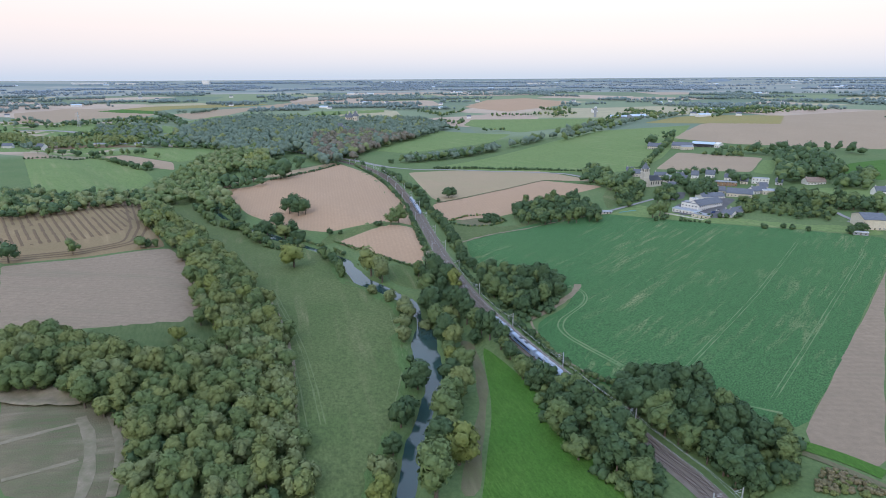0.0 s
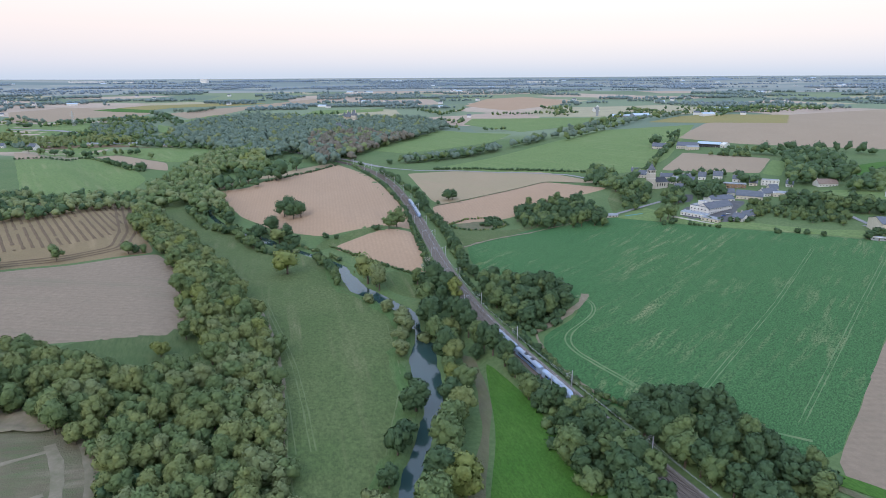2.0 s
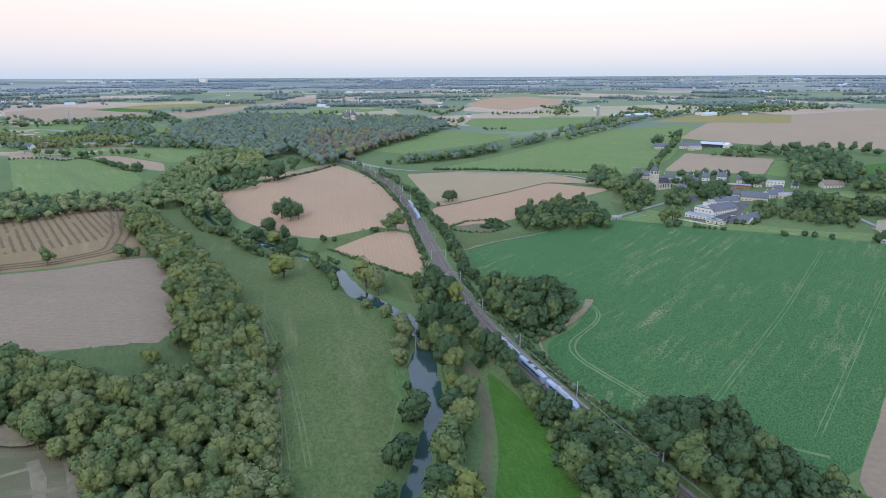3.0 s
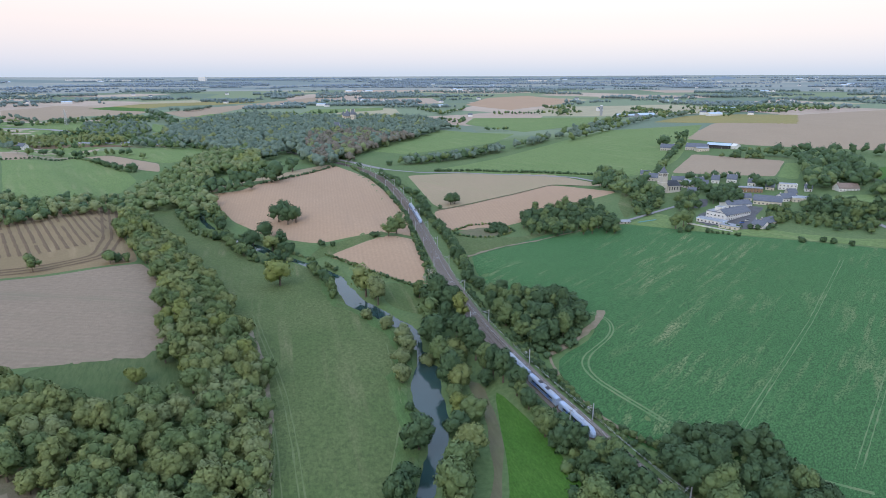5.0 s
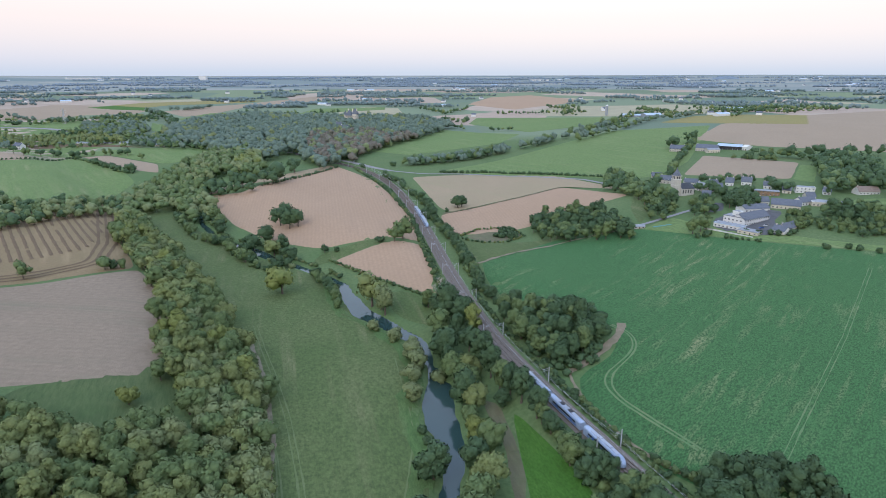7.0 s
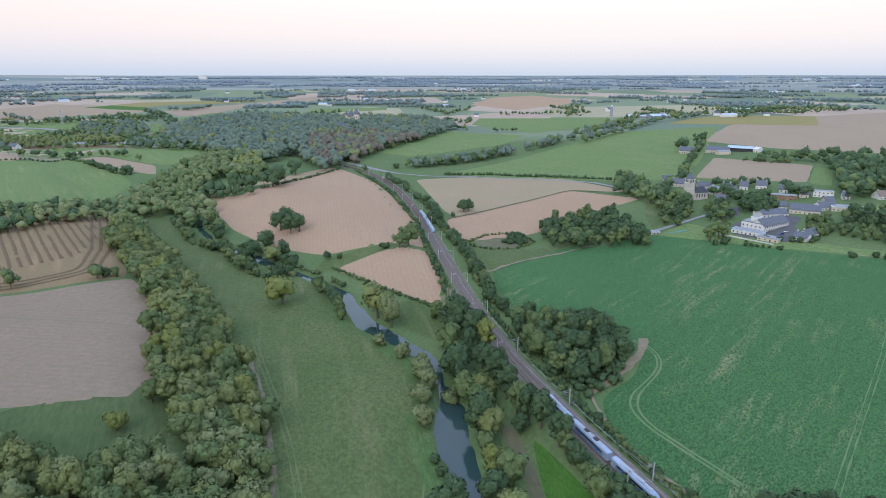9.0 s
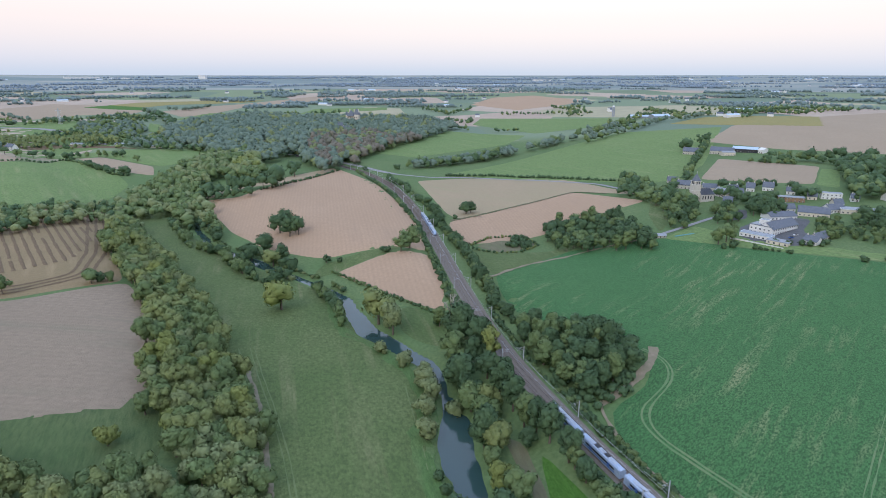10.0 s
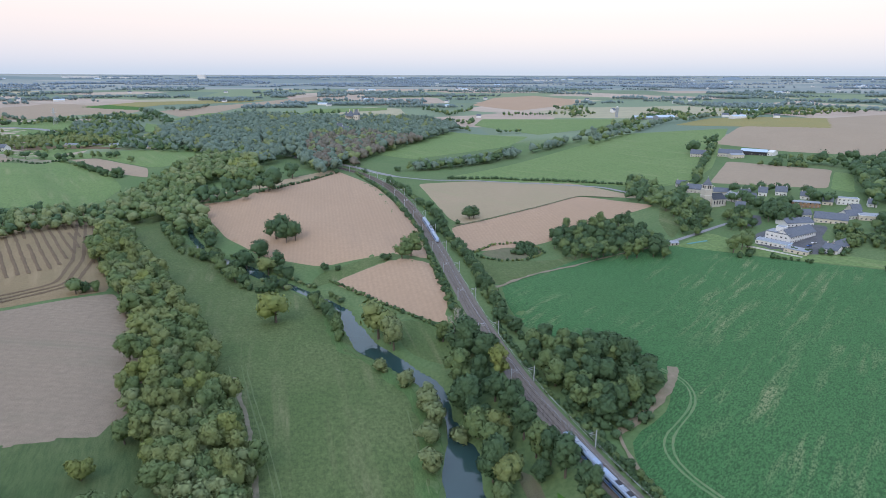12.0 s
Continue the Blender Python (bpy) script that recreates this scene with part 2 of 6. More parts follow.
LAND = land_material()
TRACK_SOIL = plain_material("trodden_earth", (0.33, 0.27, 0.19), (0.20, 0.19, 0.11), 0.15)
BALLAST = plain_material("stone_ballast", (0.160, 0.136, 0.112), (0.212, 0.180, 0.148), 0.4, bump=0.6)
ROADMAT = plain_material("worn_asphalt", (0.24, 0.24, 0.24), (0.30, 0.29, 0.28), 0.2)
STEEL = plain_material("rusty_rail", (0.10, 0.075, 0.06), (0.16, 0.13, 0.11), 1.0, 0.5, 0.5)
BARK = plain_material("bark", (0.12, 0.09, 0.065), (0.18, 0.15, 0.12), 2.0)
F_DARK = foliage_material("leaves_dark", (0.053, 0.097, 0.044), (0.073, 0.123, 0.053))
F_MID = foliage_material("leaves_mid", (0.102, 0.156, 0.060), (0.136, 0.186, 0.070))
F_OLIVE = foliage_material("leaves_olive", (0.152, 0.192, 0.068), (0.190, 0.222, 0.080))
F_YELLOW = foliage_material("leaves_yellowing", (0.158, 0.196, 0.056), (0.192, 0.222, 0.064))
F_GREY = foliage_material("leaves_grey", (0.152, 0.193, 0.083), (0.194, 0.229, 0.099), 0.45)
# lightened bluish leaves: aerial haze of the far slopes put into the colour
F_HAZE_BLUE = foliage_material("leaves_haze_blue", (0.120, 0.176, 0.134), (0.154, 0.208, 0.150), 0.25)
F_RUST = foliage_material("leaves_rust", (0.186, 0.148, 0.116), (0.158, 0.156, 0.112), 0.3)
F_REED = foliage_material("dry_reed", (0.26, 0.22, 0.14), (0.20, 0.185, 0.10))
# woods paled towards blue with distance: haze painted into the leaf colours
F_HAZE_FAR = foliage_material("far_woods", (0.135, 0.194, 0.192), (0.173, 0.227, 0.215), 0.25)
F_HAZE_DISTANT = foliage_material("distant_woods", (0.188, 0.247, 0.295), (0.222, 0.278, 0.318), 0.25)


# ---- builders ----
def part(name, bm, material, parent=None, label=""):
    me = bpy.data.meshes.new(name)
    bm.to_mesh(me)
    bm.free()
    return linked(name, me, material, parent, label)


def linked(name, me, material=None, parent=None, label=""):
    if material and not me.materials:
        me.materials.append(material)
    ob = new(name, me)
    ob.parent = parent
    if label:
        tagged(ob, label)
    return ob


def spaced(lo, fine_lo, fine_hi, hi, fine, grow):
    mid = list(np.arange(fine_lo, fine_hi + fine, fine))
    step, v = fine, fine_hi + fine
    while v < hi:
        step *= grow
        v += step
        mid.append(min(v, hi))
    step, v = fine, fine_lo
    while v > lo:
        step *= grow
        v -= step
        mid.insert(0, max(v, lo))
    return mid


GRID_X, GRID_Y = spaced(-4950, -260, 150, 4950, 3.0, 1.06), spaced(-1500, 130, 720, 4940, 3.0, 1.05)


@functools.lru_cache(maxsize=None)
def node_height(i, j):
    return ground(GRID_X[i], GRID_Y[j])


def laid(x, y):
    """Height of the ground sheet at (x, y), between the corners of its mesh."""
    i = max(0, min(len(GRID_X) - 2, bisect_in(GRID_X, x)))
    j = max(0, min(len(GRID_Y) - 2, bisect_in(GRID_Y, y)))
    u, v = (x - GRID_X[i]) / (GRID_X[i + 1] - GRID_X[i]), (y - GRID_Y[j]) / (GRID_Y[j + 1] - GRID_Y[j])
    return (node_height(i, j) * (1 - u) + node_height(i + 1, j) * u) * (1 - v) + (node_height(i, j + 1) * (1 - u) + node_height(i + 1, j + 1) * u) * v


def bisect_in(values, x):
    return int(np.searchsorted(values, x)) - 1


def rounded_outline(poly, step, wobble, seed):
    """A field's outline: corners eased, sides sampled and slightly uneven."""
    out = []
    n = len(poly)
    for i in range(n):
        a, b = Vector(poly[i]), Vector(poly[(i + 1) % n])
        k = max(1, int((b - a).length / step))
        nrm = Vector((a.y - b.y, b.x - a.x)).normalized()
        for j in range(k):
            p = a.lerp(b, j / k)
            p += nrm * wobble * noise.noise(Vector((p.x * 0.05, p.y * 0.05, seed)))
            out.append(p)
    return [(out[i - 1] + out[i] * 2 + out[(i + 1) % len(out)]) / 4 for i in range(len(out))]


def inside(poly, x, y):
    hit = False
    j = len(poly) - 1
    for i in range(len(poly)):
        (xi, yi), (xj, yj) = poly[i], poly[j]
        if (yi > y) != (yj > y) and x < (xj - xi) * (y - yi) / (yj - yi) + xi:
            hit = not hit
        j = i
    return hit


def field(name, poly, material, label, lift=0.12, step=8.0, wobble=1.2, category="field"):
    """A parcel of land laid on the ground, edges following its outline."""
    seed = sum(p[0] * 7 + p[1] for p in poly) % 97
    ring = rounded_outline(poly, step, wobble, seed)
    pts, n = list(ring), len(ring)
    flat = [(p.x, p.y) for p in ring]
    xs, ys = [p[0] for p in flat], [p[1] for p in flat]
    gx = min(xs) + step / 2
    while gx < max(xs):
        gy = min(ys) + step / 2
        while gy < max(ys):
            if inside(flat, gx, gy):
                pts.append(Vector((gx, gy)))
            gy += step
        gx += step
    v, _, f, *_ = delaunay_2d_cdt(pts, [(i, (i + 1) % n) for i in range(n)], [], 1, 0.01)
    me = bpy.data.meshes.new(name)
    me.from_pydata([(p.x, p.y, laid(p.x, p.y) + (lift if i >= n else lift * 0.2)) for i, p in enumerate(v)], [], f)
    if sum(pl.normal.z for pl in me.polygons) < 0:
        me.flip_normals()
    for pl in me.polygons:
        pl.use_smooth = True
    return tagged(linked(name, me, material), label, category, kind="structure")


def ribbon(name, line, width, material, lift=0.2, step=4.0, z_of=None, label="", category="track", kind="structure", wobble=0.0):
    """A strip along a line of (x, y), laid on the ground."""
    pts = []
    for a, b in zip(line, line[1:]):
        a, b = Vector(a), Vector(b)
        k = max(1, int((b - a).length / step))
        pts += [a.lerp(b, j / k) for j in range(k)]
    pts.append(Vector(line[-1]))
    for _ in range(6):
        pts = [pts[0]] + [(pts[i - 1] + pts[i] * 2 + pts[i + 1]) / 4 for i in range(1, len(pts) - 1)] + [pts[-1]]
    bm = bmesh.new()
    rows = []
    for i, p in enumerate(pts):
        d = (pts[min(i + 1, len(pts) - 1)] - pts[max(i - 1, 0)]).normalized()
        nrm = Vector((-d.y, d.x))
        w = [width * (1 + wobble * (noise.noise(Vector((p.x * 0.1, p.y * 0.1, 3 + e * 9))) + 0.7 * noise.noise(Vector((p.x * 0.4, p.y * 0.4, 5 + e * 9))))) for e in (0, 0, 1)]
        rows.append([bm.verts.new((q.x, q.y, (z_of(q.x, q.y) if z_of else laid(q.x, q.y)) + lift)) for q in (p + nrm * w[s] * (s - 1) * 0.5 for s in (0, 1, 2))])
    for a, b in zip(rows, rows[1:]):
        for k in (0, 1):
            bm.faces.new((a[k], a[k + 1], b[k + 1], b[k]))
    bmesh.ops.recalc_face_normals(bm, faces=bm.faces)
    for f in bm.faces:
        if f.normal.z < 0:
            f.normal_flip()
        f.smooth = True
    return tagged(part(name, bm, material), label, category, kind=kind)


# ---- ground: one sheet to the horizon ----
def build_ground():
    xs, ys = GRID_X, GRID_Y
    verts = [(x, y, ground(x, y)) for y in ys for x in xs]
    w = len(xs)
    faces = [(j * w + i, j * w + i + 1, (j + 1) * w + i + 1, (j + 1) * w + i) for j in range(len(ys) - 1) for i in range(w - 1) if math.hypot(xs[i], ys[j]) < 4860]
    me = bpy.data.meshes.new("ground")
    me.from_pydata(verts, [], faces)
    for pl in me.polygons:
        pl.use_smooth = True
    return tagged(linked("ground", me, LAND), "rough green grassland of a shallow river valley", "ground", kind="structure")


build_ground()


def water_material():
    m, n, l, b = nodes_of("river_water", 0.06)
    b.inputs["Base Color"].default_value = (0.03, 0.062, 0.058, 1)
    b.inputs["Specular IOR Level"].default_value = 0.7
    b.inputs["IOR"].default_value = 1.45
    bumped(n, l, b, noise_of(n, l, position(n, l), 0.8, 3), 0.06, 0.05)
    return m


ribbon("river_water", [(along(RIVER, y)[0], y) for y in range(104, 699, 6)], 26, water_material(), 0.0, 5, lambda x, y: -0.25, "still dark green river water between grassy banks", "river")

# ---- fields ----
field("crop_field", [(36, 483), (38, 448), (43, 424), (76, 380), (95, 363), (104, 366), (89, 334), (68, 320), (67, 291), (73, 265), (86, 248), (97, 232), (109, 214), (141, 201), (154, 198), (321, 376), (367, 437), (235, 519), (181, 558), (104, 546)], CROP, "large green field of young leafy crop with pale wheel tracks", 0.15)
field("bare_field", [(154, 198), (319, 373), (167, 172), (148, 189)], SOIL_GREY, "smooth bare brown field beside the green crop", 0.15)
field("grass_strip", [(34, 300), (41, 283), (52, 254), (60, 221), (72, 187), (84, 158), (22, 170), (32, 229), (34, 254)], LUSH, "narrow bright green grass strip between tree lines", 0.15)
field("river_meadow", [(-165, 470), (-140, 430), (-112, 370), (-95, 321), (-76, 270), (-62, 215), (-50, 176), (-6, 176), (-3, 213), (2, 240), (5, 266), (3, 290), (1, 311), (1, 330), (-4, 358), (-14, 383), (-40, 415), (-54, 442), (-67, 477), (-98, 509), (-138, 545), (-172, 577), (-206, 609), (-245, 665), (-280, 735), (-330, 735), (-290, 640), (-225, 545)], MEADOW, "grazed green river meadow with faint worn tracks", 0.15)
field("harrowed_field", [(-313, 421), (-265, 444), (-214, 481), (-178, 434), (-154, 395), (-136, 340), (-139, 321), (-150, 320), (-177, 313), (-233, 302)], SOIL_GREY, "smooth harrowed brown field beside the wood", 0.17, 4.5)
field("striped_field", [(-440, 607), (-357, 738), (-269, 562), (-236, 512), (-218, 483), (-268, 448), (-317, 425)], MOWN, "mown field with dark and pale swath stripes", 0.15)
field("dirt_yard", [(-191, 242), (-185, 248), (-173, 249), (-142, 238), (-121, 215), (-104, 176), (-144, 171)], DIRT, "sandy dirt ground with curving wheel tracks and grass", 0.15)
field("ploughed_field", [(-266, 761), (-218, 750), (-132, 906), (-71, 806), (-23, 658), (-8, 545), (-33, 553), (-92, 549), (-144, 581), (-195, 641)], SOIL, "large bare reddish-brown ploughed field", 0.2)
field("ploughed_corner", [(-82, 521), (-32, 545), (-7, 536), (7, 431), (-20, 460)], SOIL, "small bare reddish-brown field corner beside the railway", 0.2)
field("stubble_field", [(-23, 821), (39, 836), (151, 825), (219, 711), (152, 743), (19, 643), (8, 661)], STUBBLE, "tan stubble field with a worn path", 0.2)
field("brown_field", [(9, 633), (151, 739), (214, 684), (89, 599), (17, 568)], SOIL, "bare reddish-brown field beside the copse", 0.2)
field("hill_pasture", [(14, 862), (139, 986), (354, 1217), (546, 1215), (352, 860), (290, 781), (249, 765)], PASTURE, "long bright green pasture on the hillside", 0.3)
field("valley_pasture", [(-108, 1058), (35, 1368), (181, 1249), (128, 1136), (-31, 1008)], PASTURE, "light green pasture below the wood", 0.3)
field("upper_bare_field", [(440, 1045), (571, 1224), (1225, 1571), (651, 816), (501, 945)], SOIL_HAZED, "wide bare brown field on the plateau", 0.4)
field("maize_field", [(484, 1312), (600, 1410), (827, 1358), (692, 1138)], OCHRE, "ripe ochre maize field", 0.6)
field("village_bare_field", [(308, 771), (390, 898), (472, 808), (407, 716)], SOIL_HAZED, "small bare field behind the village", 0.3)

# ---- railway ----
rail_pts = [(along(RAIL, y)[0], y) for y in range(66, 1180, 6)]
ribbon("ballast_bed", rail_pts, 10.5, BALLAST, 0.25, 5, lambda x, y: rail_z(y) - 0.5, "grey-brown stone ballast bed of a double railway line", "railway")


def offset_line(line, d):
    out = []
    for i, p in enumerate(line):
        a, b = Vector(line[max(i - 1, 0)]), Vector(line[min(i + 1, len(line) - 1)])
        t = (b - a).normalized()
        out.append((p[0] + t.y * d, p[1] - t.x * d))
    return out


# ---- trees ----
def ico(sub):
    bm = bmesh.new()
    bmesh.ops.create_icosphere(bm, subdivisions=sub, radius=1)
    v = np.array([x.co[:] for x in bm.verts])
    f = np.array([[x.index for x in q.verts] for q in bm.faces])
    bm.free()
    return v, f


ICO = {1: ico(1), 2: ico(2)}


def triangle_mesh(name, verts, tris, material=None, normals=None):
    me = bpy.data.meshes.new(name)
    me.vertices.add(len(verts))
    me.vertices.foreach_set("co", np.asarray(verts, np.float32).ravel())
    me.loops.add(len(tris) * 3)
    me.loops.foreach_set("vertex_index", np.asarray(tris, np.int32).ravel())
    me.polygons.add(len(tris))
    me.polygons.foreach_set("loop_start", np.arange(0, len(tris) * 3, 3, dtype=np.int32))
    me.polygons.foreach_set("use_smooth", np.ones(len(tris), bool))
    me.update(calc_edges=True)
    if normals is not None:
        me.normals_split_custom_set_from_vertices(np.asarray(normals, np.float32))
    if material:
        me.materials.append(material)
    return me


def unit(a):
    return a / (np.linalg.norm(a, axis=1)[:, None] + 1e-6)


def crown_arrays(seed, r, low, high, lobes, clumps, size, sub=1):
    """A crown of overlapping leafy lobes: lumpy cores and many leaf sprays over them, shaded as rounded masses."""
    rng = np.random.default_rng(seed)
    verts, tris, soft, count = [], [], [], 0
    iv, fi = ICO[sub]
    mid, half = (low + high) / 2, (high - low) / 2
    heart = np.array([0, 0, mid - half * 0.3])
    for k in range(lobes):
        u = rng.normal(size=3)
        u /= np.linalg.norm(u)
        f = rng.uniform(0.36, 0.74) if k else 0
        c = np.array([u[0] * r * f, u[1] * r * f, mid + u[2] * half * f])
        rad = r * rng.uniform(0.26, 0.42) * (1.6 if k == 0 else 1) * (1.0 if lobes > 14 else 1.25 if lobes > 6 else 1.35 if lobes > 1 else 2.2)
        jig = 1 + rng.uniform(-0.14, 0.14, (len(iv), 1))
        core = 0.86
        v = c + iv * rad * jig * (core, core, core * 0.86)
        verts.append(v)
        soft.append(unit(iv + 0.6 * unit(v - heart)))
        tris.append(fi + count)
        count += len(iv)
        out = rng.normal(size=(clumps, 3)) + (0, 0, 0.45)
        out = unit(out)
        p = c + out * (rad * rng.uniform(0.86, 1.14, (clumps, 1))) * (1, 1, 0.9)
        n = unit(out + rng.normal(size=(clumps, 3)) * 0.45)
        a = unit(np.cross(n, rng.normal(size=(clumps, 3))))
        b = np.cross(n, a)
        s = size * rng.uniform(0.55, 1.35, (clumps, 1))
        spray = np.stack([p - a * s * 0.6 - b * s * 0.3, p + a * s * 0.6 - b * s * rng.uniform(0.0, 0.5, (clumps, 1)), p + b * s * 0.8 + n * s * rng.uniform(-0.25, 0.35, (clumps, 1))], 1)
        lean = unit(out + 0.6 * unit(p - heart) + rng.normal(size=(clumps, 3)) * 0.28)
        verts.append(spray.reshape(-1, 3))
        soft.append(np.repeat(lean, 3, axis=0))
        t = count + np.arange(3 * clumps).reshape(-1, 3)
        face = np.cross(spray[:, 1] - spray[:, 0], spray[:, 2] - spray[:, 0])
        away = (face * lean).sum(1) < 0
        t[away] = t[away][:, ::-1]
        tris.append(t)
        count += 3 * clumps
    return np.concatenate(verts), np.concatenate(tris), np.concatenate(soft)


def trunk_arrays(seed, r0, top, spread, limbs=4, sides=6):
    """A tapered trunk that leans a little, with limbs into the crown."""
    rng = np.random.default_rng(seed)
    verts, tris = [], []

    def tube(a, b, ra, rb):
        a, b = Vector(a), Vector(b)
        q = (b - a).to_track_quat("Z", "Y")
        at = len(verts)
        for p, s in ((a, ra), (b, rb)):
            for t in range(sides):
                w = t * 2 * math.pi / sides
                verts.append((p + q @ Vector((math.cos(w) * s, math.sin(w) * s, 0)))[:])
        for i in range(sides):
            j = (i + 1) % sides
            tris.extend([(at + i, at + j, at + sides + j), (at + i, at + sides + j, at + sides + i)])

    knee = (rng.uniform(-0.25, 0.25), rng.uniform(-0.25, 0.25), top * 0.5)
    tube((0, 0, -0.8), knee, r0 * 1.3, r0 * 0.85)
    tube(knee, (knee[0] * 2, knee[1] * 2, top), r0 * 0.85, r0 * 0.3)
    for k in range(limbs):
        t = k * 2.4 + rng.uniform(0, 1)
        tube(knee, (math.cos(t) * spread, math.sin(t) * spread, top * rng.uniform(0.8, 1.1)), r0 * 0.5, r0 * 0.12)
    return np.array(verts), np.array(tris)


FORMS = {"oak": (7.7, 1.6, 18.0, 0.5), "tall": (6.0, 1.2, 20.5, 0.42), "round": (5.6, 0.3, 11.5, 0.34), "bush": (3.1, -0.3, 4.4, 0.16)}
LOBES = {"oak": (24, 90, 0.84), "tall": (24, 90, 0.8), "round": (18, 100, 0.72), "bush": (8, 60, 0.6)}
# the blue tone is foliage with distance haze in its base colour
TONES = {"dark": F_DARK, "mid": F_MID, "olive": F_OLIVE, "yellow": F_YELLOW, "grey": F_GREY, "rust": F_RUST, "blue": F_HAZE_BLUE, "reed": F_REED}
WORDS = {"dark": "dense dark green", "mid": "full mid-green", "olive": "olive-green", "yellow": "yellowing", "grey": "greyish green", "rust": "rust-tinged", "blue": "bluish green", "reed": "dry cream-coloured"}
KINDS = {"oak": "broad tree", "tall": "tall slender tree", "round": "small rounded tree", "bush": "low shrub"}
SHAPES, MESHES = {}, {}
tree_rng = random.Random(11)


def shape_of(form, level, variant):
    """Level 2: near, 1: farther off, 0: far."""
    key = (form, level, variant)
    if key not in SHAPES:
        r, lo, hi, tr = FORMS[form]
        n, k, s = LOBES[form]
        if level == 1:
            n, k, s = max(6, n // 2), max(12, k // 2), s * 1.35
        elif level == 0:
            n, k, s = 6, 15, s * 1.5
        elif level == -1:
            n, k, s = 2, 8, s * 2.4
        elif level == -2:
            n, k, s = 1, 4, s * 3.0
        seed = 31 + len(SHAPES) * 7
        SHAPES[key] = (crown_arrays(seed, r * (1.1 if level < 1 else 1), lo, hi, n, k, s), trunk_arrays(seed, tr, lo + (hi - lo) * 0.5, r * 0.5, (1, 2, 4)[max(level, 0)], (3, 4, 6)[max(level, 0)]))
    return SHAPES[key]


def level_at(x, y):
    d = math.hypot(x, y - 60)
    return 2 if d < 370 else 1 if d < 640 else 0


def stretch(size):
    return size * tree_rng.uniform(0.9, 1.12), size * tree_rng.uniform(0.9, 1.12), size * tree_rng.uniform(0.86, 1.12)


def plant(x, y, form, tone, size=1.0, where="", group="", z=None):
    """One tree or shrub, a thing with trunk and crown, rooted in the ground."""
    level, variant = level_at(x, y), tree_rng.randrange(4)
    key = (form, tone, level, variant)
    if key not in MESHES:
        crown, trunk = shape_of(form, level, variant)
        MESHES[key] = (triangle_mesh("crown", crown[0], crown[1], TONES[tone], crown[2]), triangle_mesh("trunk", *trunk, BARK))
    ob = new("shrub" if form == "bush" else "tree")
    ob.matrix_world = pose(x, y, ground(x, y) if z is None else z, 0, 0, tree_rng.uniform(0, 360)) @ Matrix.Diagonal((*stretch(size), 1))
    linked("trunk", MESHES[key][1], None, ob)
    linked("crown", MESHES[key][0], None, ob)
    return tagged(ob, KINDS[form] + " with " + WORDS[tone] + " crown " + where, "shrub" if form == "bush" else "tree", group)


def joined(name, spots, label, category="woodland", level=None, tone_map=None):
    """Trees that nobody could count, as one mesh. spots: (x, y, form, tone, size)."""
    mats, verts, tris, soft, slots, count = [], [], [], [], [], 0
    for x, y, form, tone, size in spots:
        lv = level_at(x, y) if level is None else level
        crown, trunk = shape_of(form, lv, tree_rng.randrange(4))
        a = tree_rng.uniform(0, 6.283)
        turn = np.array([[math.cos(a), -math.sin(a), 0], [math.sin(a), math.cos(a), 0], [0, 0, 1]])
        sx = np.array(stretch(size))
        foot = np.array([x, y, ground(x, y)])
        for (v, t, *n), mat in ((crown, tone_map or TONES[tone]), (trunk, BARK)):
            if mat is BARK and lv < 1:
                continue
            if mat not in mats:
                mats.append(mat)
            verts.append((v * sx) @ turn.T + foot)
            soft.append(n[0] @ turn.T if n else np.zeros((len(v), 3)))
            tris.append(t + count)
            slots.append(np.full(len(t), mats.index(mat), np.int32))
            count += len(v)
    me = triangle_mesh(name, np.concatenate(verts), np.concatenate(tris), None, np.concatenate(soft))
    for mat in mats:
        me.materials.append(mat)
    me.polygons.foreach_set("material_index", np.concatenate(slots))
    return tagged(linked(name, me), label, category, kind="stuff")


def clear_of_lines(x, y, rail=8.0, river=1.2):
    if y < 1150 and abs(off_line(RAIL, x, y)) < rail:
        return False
    return not (100 < y < 700 and abs(off_line(RIVER, x, y)) < river_width(y) * river)


def pick(mix):
    return tree_rng.choice(mix.split()).split(":")


def over(poly, spacing, mix, lo=0.8, hi=1.15, rail=8.0):
    """Spots over an area, a jittered spacing apart."""
    xs, ys = [p[0] for p in poly], [p[1] for p in poly]
    row, y, out = 0, min(ys), []
    while y < max(ys):
        x = min(xs) + (spacing / 2 if row % 2 else 0)
        while x < max(xs):
            px, py = x + tree_rng.uniform(-0.36, 0.36) * spacing, y + tree_rng.uniform(-0.36, 0.36) * spacing
            if inside(poly, px, py) and clear_of_lines(px, py, rail):
                out.append((px, py, *pick(mix), tree_rng.uniform(lo, hi)))
            x += spacing
        y += spacing * 0.87
        row += 1
    return out


def beside(line, spacing, mix, lo=0.8, hi=1.15, spread=1.5, rail=7.0):
    """Spots along a line."""
    left, out = 0.0, []
    for a, b in zip(line, line[1:]):
        a, b = Vector(a), Vector(b)
        d = (b - a).length
        while left < d:
            p = a.lerp(b, left / d)
            x, y = p.x + tree_rng.uniform(-spread, spread), p.y + tree_rng.uniform(-spread, spread)
            if clear_of_lines(x, y, rail):
                out.append((x, y, *pick(mix), tree_rng.uniform(lo, hi)))
            left += spacing * tree_rng.uniform(0.75, 1.25)
        left -= d
    return out


def plant_all(spots, where, group):
    for spot in spots:
        plant(*spot, where, group)


